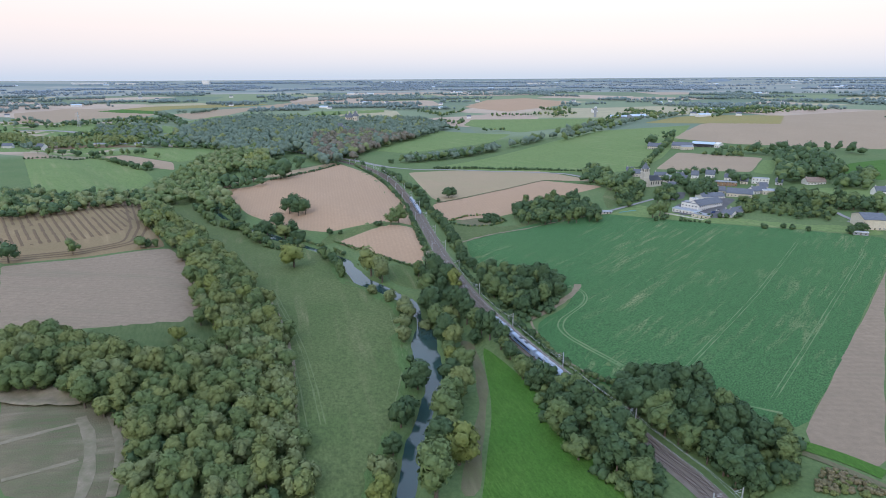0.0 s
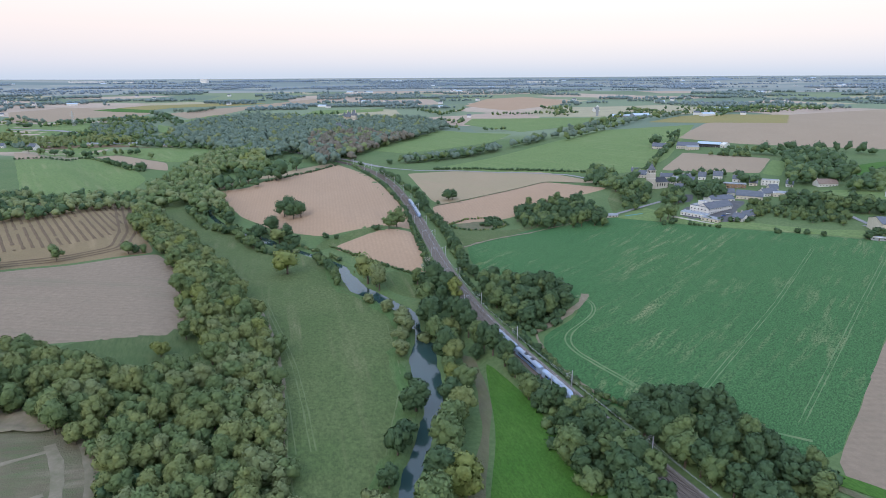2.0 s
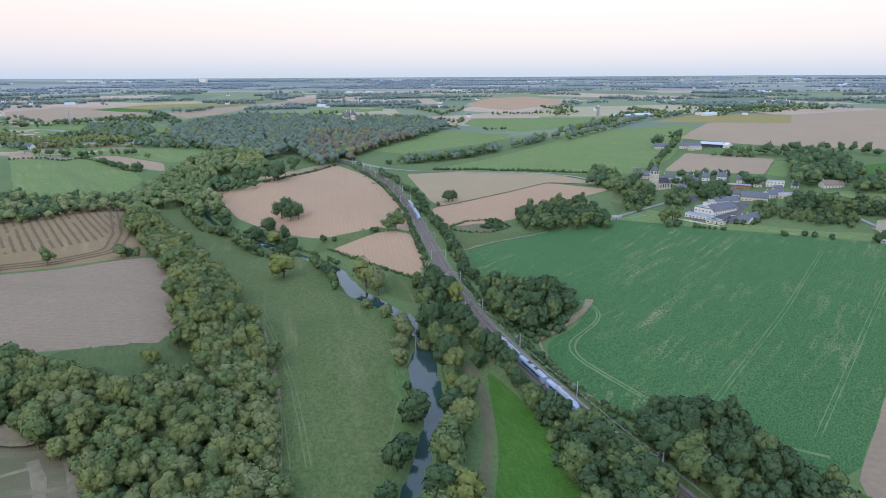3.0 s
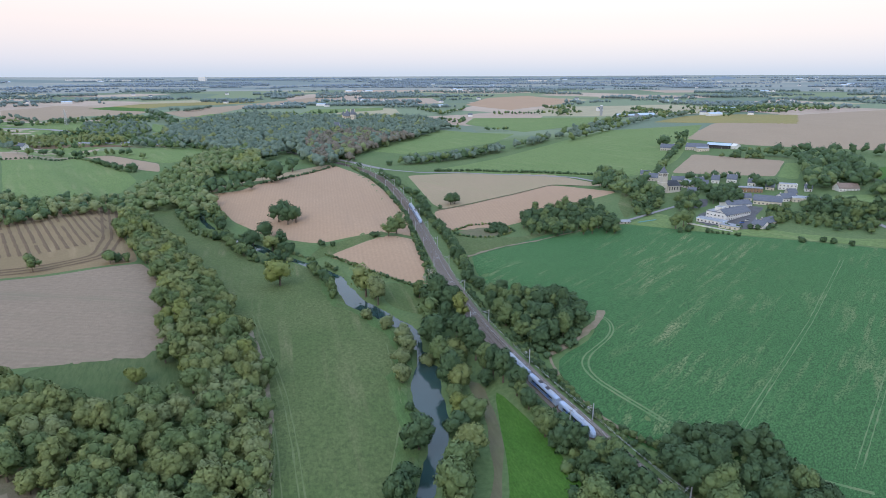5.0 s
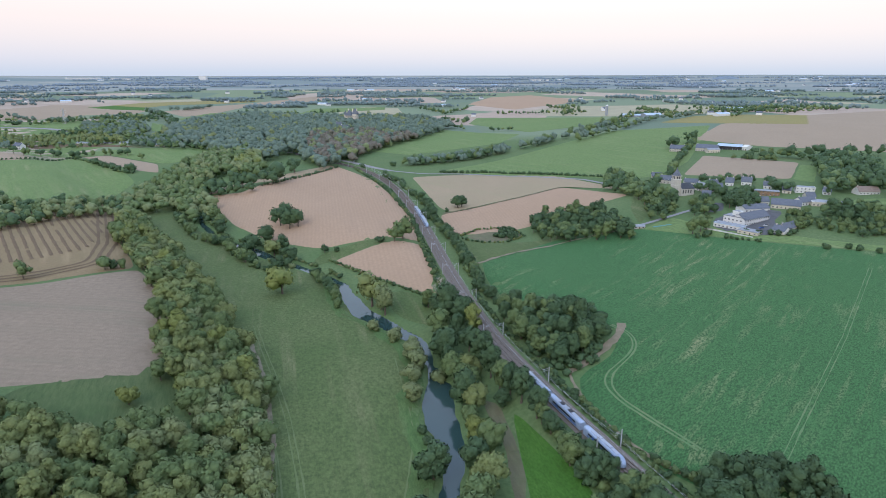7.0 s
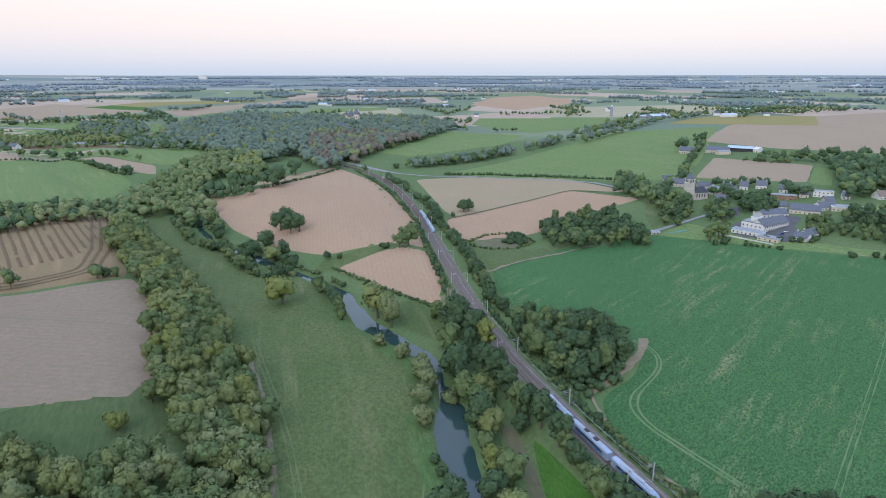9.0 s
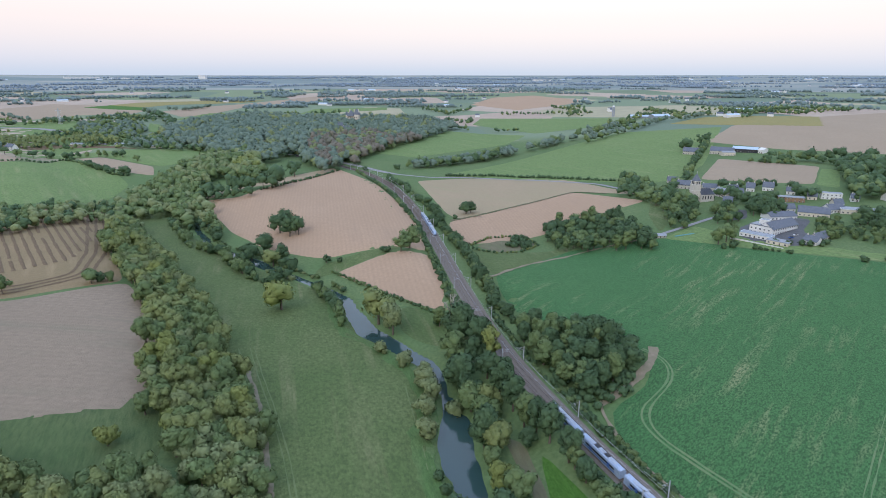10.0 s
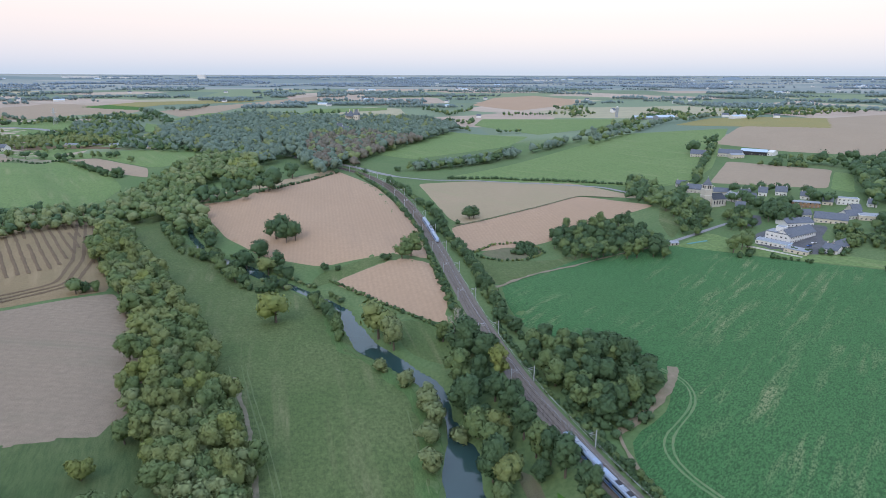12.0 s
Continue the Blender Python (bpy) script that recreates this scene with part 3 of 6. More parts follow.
# trees that stand singly in the fields
for x, y, form, tone, size in (
    (-144.0, 618.6, "oak", "dark", 1.15), (-132.4, 606.4, "oak", "dark", 1.05), (-124.6, 606.9, "oak", "dark", 1.05), (-140.7, 629.4, "oak", "dark", 1.1),
    (-30.8, 541.5, "oak", "mid", 0.95), (-24.1, 549.0, "oak", "mid", 1.1), (-43.2, 541.8, "bush", "dark", 1.3), (-89.6, 541.1, "round", "dark", 0.6), (-79.1, 539.1, "bush", "dark", 1.0),
    (-154.5, 563.5, "oak", "dark", 1.15), (-149.3, 581.1, "oak", "dark", 1.1), (-133.1, 547.9, "oak", "olive", 1.0), (-127.2, 553.2, "oak", "dark", 0.95),
    (-201.5, 621.3, "oak", "dark", 0.85), (-104.6, 454.7, "oak", "yellow", 1.4), (-40.0, 431.0, "oak", "olive", 1.42), (-30.5, 417.1, "oak", "grey", 1.1), (-33.0, 424.0, "oak", "olive", 1.0),
    (-3.0, 421.3, "tall", "mid", 0.85), (-4.8, 423.0, "round", "dark", 0.5),
    (-190.3, 777.0, "oak", "dark", 1.25), (-180.3, 852.1, "oak", "dark", 0.95), (27.7, 660.0, "oak", "dark", 0.9), (32.3, 662.7, "oak", "dark", 0.8), (16.4, 644.7, "bush", "dark", 0.9),
    (-313.1, 429.7, "oak", "dark", 1.0), (-278.2, 453.0, "oak", "mid", 0.8), (-234.9, 474.7, "oak", "mid", 0.75), (-231.5, 479.3, "round", "dark", 0.8), (-226.4, 482.5, "round", "mid", 0.7),
    (-51.6, 902.2, "round", "dark", 0.8), (-76.9, 310.4, "oak", "mid", 0.8), (-77.9, 304.9, "round", "grey", 0.9),
    (-133.7, 297.7, "round", "yellow", 0.85), (373.8, 972.0, "oak", "dark", 1.3), (415.1, 1011.9, "tall", "dark", 1.2), (431.7, 1029.0, "oak", "dark", 1.2),
):
    plant(x, y, form, tone, size, "standing alone in farmland", "field trees")

for x, y, size in ((-666.2, 1032.8, 0.8), (-635.6, 1010.1, 0.7), (-629.6, 1012.8, 0.75), (-630.0, 1041.8, 0.9), (-621.6, 1060.6, 0.8), (-612.7, 1059.7, 0.85), (-579.6, 1042.4, 0.85), (-575.8, 1050.6, 0.8), (-566.2, 1051.7, 0.8), (-553.1, 1055.3, 0.6), (-530.7, 1046.5, 0.7), (-518.0, 1041.5, 0.7), (-500.9, 1038.8, 0.8), (-484.0, 1028.6, 0.85), (-444.3, 991.0, 0.75), (-419.0, 904.0, 0.95), (-427.7, 912.3, 0.8)):
    plant(x, y, "oak", "dark" if size > 0.78 else "mid", size, "in a far hedgerow", "hedgerow trees")

for x, y, size in ((-260.8, 766.5, 1.25), (-248.6, 767.4, 1.05), (-233.9, 769.2, 1.23), (-223.3, 768.4, 1.04), (-214.8, 769.7, 1.13), (-200.2, 776.5, 1.04), (-187.7, 790.4, 1.91), (-182.0, 862.1, 1.25)):
    plant(x, y, "oak", "dark", size, "beside the ploughed field", "hedgerow trees")

# banks of the river
RIVERSIDE = (
    (-35.8, 392.8, "bush", "grey", 1.72), (-22.7, 377.3, "bush", "grey", 1.61), (-11.3, 352.9, "round", "grey", 1.16), (-8.0, 342.4, "round", "grey", 1.10), (-10.1, 312.0, "round", "grey", 1.04),
    (2.0, 336.0, "bush", "grey", 1.72), (5.5, 351.3, "oak", "dark", 1.21), (9.7, 333.3, "round", "mid", 1.26), (15.3, 324.6, "round", "mid", 1.32), (13.1, 305.3, "oak", "dark", 1.01),
    (18.4, 302.3, "oak", "olive", 0.94), (17.2, 280.8, "round", "yellow", 1.21), (22.1, 271.8, "oak", "mid", 0.94), (14.7, 294.2, "round", "mid", 0.88), (-1.2, 256.6, "round", "dark", 1.43),
    (-6.2, 236.6, "round", "dark", 0.94), (-3.2, 279.6, "bush", "dark", 0.85), (-5.8, 286.6, "bush", "dark", 0.87), (19.2, 248.6, "oak", "olive", 1.04), (13.7, 262.0, "oak", "dark", 0.88), (12.7, 222.8, "oak", "mid", 1.16), (14.5, 236.0, "oak", "mid", 0.99),
    (9.6, 203.4, "oak", "dark", 1.10), (16.0, 197.5, "oak", "yellow", 1.10), (15.2, 211.0, "oak", "olive", 0.88), (6.5, 178.6, "oak", "mid", 1.26), (-13.1, 175.8, "round", "yellow", 1.06), (-8.2, 224.0, "round", "dark", 1.21), (-10.6, 204.6, "round", "dark", 0.94),
    (-13.6, 189.0, "round", "grey", 1.10), (7.6, 396.4, "oak", "dark", 1.38), (4.0, 377.2, "oak", "mid", 1.16), (9.6, 343.5, "round", "dark", 1.10), (17.7, 333.7, "round", "olive", 1.21), (-10.8, 330.1, "round", "grey", 1.04), (-12.1, 362.8, "round", "grey", 0.88), (2.8, 361.9, "round", "dark", 1.10),
)
for x, y, form, tone, size in RIVERSIDE:
    plant(x, y, form, tone, size, "on the river bank", "riverside trees")
plant_all(beside([(-104, 519), (-84, 481), (-69, 452), (-59, 424)], 7, "round:dark bush:dark round:mid", 0.7, 1.0, 2.0), "on the river bank", "riverside trees")
plant_all(beside([(-269, 681), (-256, 660), (-220, 604), (-195, 579), (-182, 577), (-155, 531), (-134, 507), (-110, 503)], 5.5, "round:dark bush:dark bush:mid round:mid", 0.7, 1.0, 2.5), "on the river bank", "riverside trees")

# along the railway
for x, y, form, tone, size in ((17.0, 384.8, "oak", "dark", 1.01), (22.2, 367.7, "tall", "yellow", 1.06), (19.0, 354.8, "oak", "dark", 0.87), (23.2, 338.1, "tall", "dark", 1.00), (27.6, 326.0, "tall", "dark", 1.00), (30.7, 314.6, "tall", "mid", 0.88), (38.7, 300.6, "tall", "dark", 0.98), (26.3, 346.0, "tall", "dark", 0.84), (34.5, 307.0, "tall", "dark", 0.88), (43.5, 288.0, "tall", "dark", 0.92), (30.5, 302.5, "oak", "dark", 0.60), (13.5, 371.0, "oak", "dark", 0.83)):
    plant(x, y, form, tone, size, "beside the railway", "railway trees")
plant_all(over([(44, 287), (51, 266), (61, 245), (74, 227), (86, 218), (95, 198), (89, 184), (80, 173), (81, 156), (72, 159), (65, 181), (58, 202), (54, 238), (47, 268)], 8.2, "oak:dark tall:dark oak:dark tall:mid tall:dark oak:mid", 0.62, 0.86, 10.5), "beside the railway", "railway trees")
joined("railway_wood", over([(88, 235), (99, 243), (115, 243), (126, 231), (129, 207), (140, 187), (139, 176), (126, 162), (112, 160), (109, 175), (99, 195)], 8.4, "oak:dark oak:dark tall:dark oak:dark tall:mid oak:dark", 0.55, 0.8, 10.5), "dense dark trees between railway and crop field")
plant_all(over([(35, 392), (50, 403), (72, 388), (92, 374), (91, 356), (82, 342), (67, 329), (58, 328), (48, 345)], 8.4, "oak:dark oak:mid tall:dark oak:dark oak:dark tall:mid oak:dark oak:dark", 0.62, 0.88, 11), "in the field copse", "field copse")
joined("village_copse", over([(95, 606), (117, 623), (155, 631), (169, 610), (173, 557), (163, 528), (138, 532), (100, 540), (91, 562)], 10, "oak:dark oak:mid tall:mid oak:dark oak:dark", 0.55, 0.85), "dense rounded copse beside the brown field")

plant_all(beside([(along(RAIL, y)[0] - 11.0, y) for y in range(192, 236, 6)], 6.5, "tall:dark tall:mid oak:dark tall:dark", 0.7, 0.9, 1.2, 8), "beside the railway", "railway trees")
joined("railway_row", beside([(along(RAIL, y)[0] + 11.0, y) for y in range(170, 232, 6)], 7, "tall:dark oak:dark oak:mid", 0.75, 0.95, 1.2, 8), "close row of dark trees beside the railway")

# woods and hedges
WOOD = "oak:mid oak:mid oak:mid oak:olive tall:mid round:olive oak:grey oak:olive oak:mid oak:olive tall:olive"
joined("valley_wood", over([(-220, 284), (-209, 292), (-190, 296), (-172, 284), (-155, 272), (-124, 270), (-107, 284), (-87, 254), (-70, 222), (-56, 195), (-43, 169), (-96, 166), (-107, 190), (-124, 213), (-147, 228), (-172, 237), (-186, 237)], 8.5, WOOD, 0.62, 0.9), "dense mixed broadleaf wood on the valley side, green and olive")
joined("wood_strip", over([(-124, 308), (-145, 349), (-166, 402), (-190, 446), (-211, 479), (-274, 561), (-343, 726), (-299, 669), (-228, 559), (-157, 459), (-122, 398), (-92, 341), (-76, 297), (-96, 286), (-112, 292)], 8.9, WOOD + " tall:olive oak:yellow", 0.62, 0.92), "long strip of mixed trees between field and meadow")
joined("willow_scrub", over([(-113, 311), (-109, 334), (-100, 352), (-79, 307), (-68, 275), (-58, 238), (-48, 208), (-37, 176), (-47, 177), (-60, 204), (-74, 231), (-91, 265)], 5.6, "bush:grey round:grey round:olive bush:olive round:grey round:mid", 0.65, 1.1), "greyish willow scrub along the wood's edge", "scrub", level=1)
joined("undergrowth", over([(40, 296), (46, 290), (58, 270), (81, 231), (97, 202), (84, 162), (72, 165), (64, 186), (55, 208), (53, 246), (46, 276)], 4.6, "bush:dark bush:mid bush:dark", 0.7, 1.1, 6.5) + over([(90, 239), (102, 250), (130, 240), (134, 215), (146, 194), (144, 183), (130, 167), (115, 165), (112, 180), (102, 201)], 4.6, "bush:dark bush:dark bush:mid", 0.7, 1.1, 7) + over([(42, 397), (78, 408), (98, 394), (85, 335), (69, 323), (57, 320)], 5, "bush:dark", 0.7, 1.0, 7) + over([(-223, 284), (-190, 292), (-150, 268), (-118, 270), (-106, 284), (-59, 200), (-47, 177), (-99, 173), (-128, 220), (-178, 246), (-193, 246)], 8, "bush:dark bush:mid", 0.8, 1.2), "dark scrub beneath the trees", "scrub", level=0)
joined("tree_belt", over([(-473, 659), (-450, 681), (-396, 653), (-371, 700), (-368, 782), (-331, 737), (-326, 660), (-363, 577), (-403, 555)], 10, "oak:mid oak:dark oak:grey round:mid", 0.55, 0.85), "belt of trees between two fields")
joined("river_wood", over([(-345, 731), (-355, 801), (-350, 883), (-335, 975), (-293, 1024), (-221, 867), (-218, 808), (-262, 839), (-273, 776), (-245, 716), (-208, 654), (-202, 616), (-231, 640), (-277, 703), (-304, 688)], 12, "oak:mid oak:mid oak:grey oak:mid tall:mid oak:grey", 0.8, 1.15), "dark wood along the winding river")
AUTUMN = [(-216, 1100), (-215, 1230), (-131, 1246), (-83, 1240), (-27, 1186), (-102, 1009), (-112, 930), (-150, 900), (-186, 1000)]
# blue-toned crowns: the haze over the forest is painted into the leaves
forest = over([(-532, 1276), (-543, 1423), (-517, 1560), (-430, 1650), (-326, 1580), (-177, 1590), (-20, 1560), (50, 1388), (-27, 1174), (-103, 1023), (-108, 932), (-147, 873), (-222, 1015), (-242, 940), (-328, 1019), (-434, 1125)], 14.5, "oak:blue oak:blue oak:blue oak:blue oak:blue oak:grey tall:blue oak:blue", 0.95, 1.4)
joined("manor_forest", [q for q in forest if not inside(AUTUMN, q[0], q[1])], "wide broadleaf forest on the slopes, haze-tinted bluish green", level=0)
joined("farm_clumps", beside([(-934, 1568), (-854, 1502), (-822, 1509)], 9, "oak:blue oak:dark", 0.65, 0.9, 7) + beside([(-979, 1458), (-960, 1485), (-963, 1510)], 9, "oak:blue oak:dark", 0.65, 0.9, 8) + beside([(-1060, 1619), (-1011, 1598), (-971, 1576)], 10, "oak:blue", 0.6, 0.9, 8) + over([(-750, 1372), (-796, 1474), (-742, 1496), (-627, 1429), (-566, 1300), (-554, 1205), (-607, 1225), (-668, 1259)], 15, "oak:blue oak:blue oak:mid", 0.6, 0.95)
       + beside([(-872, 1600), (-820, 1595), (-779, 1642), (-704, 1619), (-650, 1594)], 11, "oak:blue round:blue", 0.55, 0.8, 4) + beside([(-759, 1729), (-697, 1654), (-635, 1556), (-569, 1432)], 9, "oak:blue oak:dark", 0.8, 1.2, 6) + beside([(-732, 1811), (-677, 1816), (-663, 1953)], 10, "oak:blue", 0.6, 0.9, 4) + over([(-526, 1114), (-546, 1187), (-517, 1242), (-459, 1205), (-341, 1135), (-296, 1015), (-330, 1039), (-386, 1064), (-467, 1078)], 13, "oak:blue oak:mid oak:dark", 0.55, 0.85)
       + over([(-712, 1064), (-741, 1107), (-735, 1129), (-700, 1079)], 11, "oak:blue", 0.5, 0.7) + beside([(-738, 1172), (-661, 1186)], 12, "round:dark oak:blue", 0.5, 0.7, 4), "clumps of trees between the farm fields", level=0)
joined("autumn_trees", over(AUTUMN, 13, "oak:rust oak:rust oak:blue oak:rust oak:grey", 0.9, 1.3), "rust-tinged autumn trees at the forest's edge")
joined("poplar_group", over([(-260, 875), (-276, 962), (-259, 961), (-232, 874)], 10, "tall:yellow tall:olive tall:grey", 1.0, 1.25) + over([(-746, 1114), (-798, 1170), (-900, 1190), (-900, 1260), (-795, 1283), (-691, 1235), (-661, 1187)], 13, "tall:grey tall:olive tall:olive", 0.6, 0.85) + over([(-665, 1193), (-688, 1245), (-613, 1227), (-565, 1188), (-541, 1141), (-576, 1144)], 13, "tall:olive tall:olive tall:grey", 0.6, 0.9), "pale yellowing poplars above the dark wood")
joined("rail_hedge", beside([(-111, 916), (-53, 764), (-20, 633), (-8, 536), (2, 463), (10, 419)], 3.8, "bush:dark bush:mid bush:dark", 0.6, 0.95, 1.2, 6) + beside([(-98, 914), (-39, 799), (-6, 679), (9, 602), (21, 525), (27, 469), (32, 432), (43, 410)], 4, "round:dark bush:dark bush:mid bush:mid", 0.6, 0.95, 2.2, 6.5) + beside([(-6, 640), (10, 585), (22, 520), (29, 465), (33, 431)], 5, "round:mid round:dark round:dark", 0.5, 0.8, 2, 6.5)
       + beside([(54, 339), (60, 309), (68, 287), (74, 267), (84, 253), (91, 243), (97, 229)], 3.4, "bush:dark bush:mid", 0.5, 0.85, 1.3, 7), "low hedge of scrub along the railway", "hedge")
joined("lineside_scrub", beside([(along(RAIL, y)[0] + 9.0, y) for y in range(232, 440, 8)], 2.8, "bush:dark bush:dark bush:mid", 0.42, 0.68, 1.0, 7) + beside([(along(RAIL, y)[0] - 8.6, y) for y in range(380, 560, 8)], 3.0, "bush:dark bush:mid", 0.4, 0.65, 1.0, 7), "low dark scrub crowding the edge of the ballast", "scrub", level=1)
bank = []
for side in (-1, 1):
    y = 484.0
    while y < 690:
        x, s = along(RIVER, y)
        k = 1 / math.sqrt(1 + s * s)
        off = side * (river_width(y) * 1.35 + tree_rng.uniform(0.5, 3.0))
        if noise.noise(Vector((y * 0.035, side * 7.0, 2))) > (0.05 if side < 0 else -0.25):
            bank.append((x + off * k, y - off * s * k, *pick("bush:dark bush:mid bush:grey round:dark bush:mid"), tree_rng.uniform(0.5, 0.95)))
        y += tree_rng.uniform(2.5, 5.0) * k
joined("bank_scrub", bank, "shrubs crowding both banks of the river", "scrub")
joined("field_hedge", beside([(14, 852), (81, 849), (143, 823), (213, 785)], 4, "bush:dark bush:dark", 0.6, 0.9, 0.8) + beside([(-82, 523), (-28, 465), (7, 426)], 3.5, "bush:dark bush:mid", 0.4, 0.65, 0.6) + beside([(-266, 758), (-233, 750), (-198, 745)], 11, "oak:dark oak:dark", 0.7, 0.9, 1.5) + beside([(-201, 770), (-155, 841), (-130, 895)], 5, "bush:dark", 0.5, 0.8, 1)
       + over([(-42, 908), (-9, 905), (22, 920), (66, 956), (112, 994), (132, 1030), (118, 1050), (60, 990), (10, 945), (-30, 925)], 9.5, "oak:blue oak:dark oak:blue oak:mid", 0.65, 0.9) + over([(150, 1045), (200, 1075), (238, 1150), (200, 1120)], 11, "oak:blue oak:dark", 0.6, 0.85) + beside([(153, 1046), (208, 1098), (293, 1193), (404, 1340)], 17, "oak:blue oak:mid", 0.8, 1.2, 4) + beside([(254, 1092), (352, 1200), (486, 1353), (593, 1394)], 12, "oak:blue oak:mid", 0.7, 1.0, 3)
       + beside([(-578, 1036), (-550, 1019), (-502, 971), (-460, 929), (-426, 901), (-410, 900)], 6, "bush:dark round:dark bush:mid", 0.75, 1.0, 2) + beside([(-640, 958), (-604, 979), (-582, 1043)], 6, "bush:dark", 0.5, 0.8, 1) + beside([(238, 704), (294, 776), (377, 932), (432, 1025)], 8, "round:dark round:mid", 0.7, 1.0, 3), "dark hedges and hedgerow trees between the fields", "hedge")
joined("pond_scrub", beside([(27, 567), (41, 591), (59, 599), (77, 593), (83, 571), (66, 550), (44, 543), (26, 556)], 3.4, "bush:dark bush:olive", 0.4, 0.6, 1.0) + over([(57, 569), (67, 599), (79, 589), (75, 556)], 5, "bush:dark", 0.9, 1.2), "ring of scrub around a hollow in the grass", "scrub")
joined("village_trees", over([(191, 703), (225, 801), (243, 785), (239, 710), (260, 681), (232, 604), (203, 568), (199, 587), (215, 654)], 10.5, "oak:dark oak:mid oak:dark round:mid", 0.55, 0.85) + over([(256, 629), (275, 642), (273, 612), (258, 583), (240, 582)], 9, "oak:dark oak:mid", 0.55, 0.7)
       + over([(277, 600), (309, 666), (335, 665), (307, 598), (291, 585)], 10, "oak:dark oak:dark round:dark", 0.6, 0.8) + over([(286, 527), (316, 578), (343, 578), (329, 549), (382, 521), (357, 486), (338, 500), (319, 526)], 8.5, "round:mid round:dark round:mid round:mid", 0.55, 0.7)
       + over([(339, 566), (369, 589), (401, 549), (439, 534), (413, 500), (382, 521), (350, 538)], 10, "oak:dark round:dark oak:mid", 0.65, 0.85) + over([(409, 676), (488, 796), (541, 831), (527, 749), (487, 668), (442, 620), (432, 643), (405, 631), (379, 607)], 15, "oak:dark oak:mid tall:dark oak:dark oak:dark", 0.85, 1.2) + over([(439, 605), (471, 634), (521, 669), (471, 596), (444, 586)], 10, "oak:mid oak:dark", 0.7, 0.9)
       + beside([(435, 855), (472, 839), (516, 845), (555, 840), (586, 826), (604, 773)], 13, "oak:dark oak:dark round:dark", 0.75, 1.1, 6) + beside([(215, 521), (228, 527)], 8, "bush:dark bush:dark", 0.8, 1.1, 2) + beside([(237, 518), (251, 509), (257, 504)], 4, "bush:dark", 0.5, 0.8, 0.8) + beside([(216, 534), (225, 538), (237, 545)], 9, "oak:mid", 0.75, 0.85, 1) + beside([(260, 528), (272, 521), (285, 514), (293, 520)], 8, "bush:dark", 0.9, 1.2, 1)
       + beside([(293, 480), (302, 481), (312, 472), (325, 462)], 12, "bush:dark bush:dark", 0.8, 1.2, 2) + beside([(348, 450), (359, 455), (364, 452)], 4, "round:dark", 0.65, 0.75, 1) + beside([(365, 688), (361, 654), (378, 662)], 9, "oak:dark", 0.65, 0.85, 2) + beside([(283, 671), (300, 679), (294, 641)], 9, "oak:dark", 0.65, 0.85, 2) + beside([(302, 710), (325, 715), (336, 712), (345, 713), (363, 709)], 6.5, "oak:dark oak:dark oak:mid", 0.6, 0.8, 3) + beside([(450, 877), (470, 853), (495, 815)], 10, "oak:dark oak:mid", 0.65, 0.85, 3) + beside([(413, 860), (439, 836), (462, 828)], 8, "round:dark round:mid", 0.6, 0.8, 3),
       "garden and park trees among the village houses")
joined("reed_scrub", over([(139, 169), (147, 175), (153, 171), (159, 161), (157, 159), (134, 159)], 2.3, "bush:reed bush:reed bush:olive", 0.3, 0.55), "dry cream-coloured reeds and brush", "scrub")


# the plateau: hedgerows and woods out to the horizon
def plateau_spots(count, near, far, seed, lo, hi, gap):
    rng = random.Random(seed)
    out = []
    for _ in range(count):
        r = near * (far / near) ** rng.random()
        a = rng.uniform(-0.78, 0.78) - 0.02
        x, y = r * math.sin(a), r * math.cos(a)
        along_way = -a + (rng.choice((0.0, 0.0, 0.0, 0.0, 1.2, -1.1)) if near < 1900 else 0.0) + rng.uniform(-0.1, 0.1)
        length, deep = rng.uniform(60, 300) * (r / 1800) ** 0.8, rng.choice((1, 1, 1, 1, 2, 3))
        k = int(length / gap) + 1
        skip = rng.choice((0.0, 0.0, 0.08, 0.35))
        for i in range(k):
            for row in range(deep):
                if rng.random() < skip:
                    continue
                t = (i / k - 0.5) * length
                px = x + math.cos(along_way) * t + rng.uniform(-4, 4) - math.sin(along_way) * row * gap
                py = y + math.sin(along_way) * t + rng.uniform(-4, 4) + math.cos(along_way) * row * gap
                if near * 0.97 < math.hypot(px, py) < far and not any(inside(q, px, py) for q in OPEN_LAND):
                    out.append((px, py, rng.choice(("oak", "oak", "round")), rng.choice(("dark", "dark", "mid", "dark", "olive")), rng.uniform(lo, hi)))
    return out


OPEN_LAND = [
    [(14, 847), (14, 867), (140, 998), (365, 1257), (559, 1246), (1333, 1713), (642, 803), (493, 929), (428, 1013), (346, 845), (286, 769), (245, 753)],
    [(-111, 1038), (36, 1392), (190, 1266), (126, 1118), (-30, 995)],
    [(-640, 958), (-582, 1043), (-535, 1016), (-425, 905), (-381, 828), (-462, 696)],
    [(-1052, 1567), (-1229, 1828), (-1197, 2015), (-946, 2129), (-818, 2141), (-599, 2107), (-463, 2619), (-382, 2164), (-567, 1934), (-511, 1691), (-557, 1495), (-652, 1596), (-773, 1674), (-915, 1564)],
    [(86, 1466), (121, 1662), (427, 1515), (365, 1335), (201, 1260)],
    [(128, 2055), (244, 2455), (428, 2597), (538, 2235), (422, 1935), (246, 1782)],
    [(-360, 1726), (-352, 1951), (-138, 2011), (-128, 1865), (-257, 1794)],
    [(-1100, 1580), (-1247, 1898), (-924, 2067), (-783, 1782), (-875, 1644), (-1010, 1570)],
]
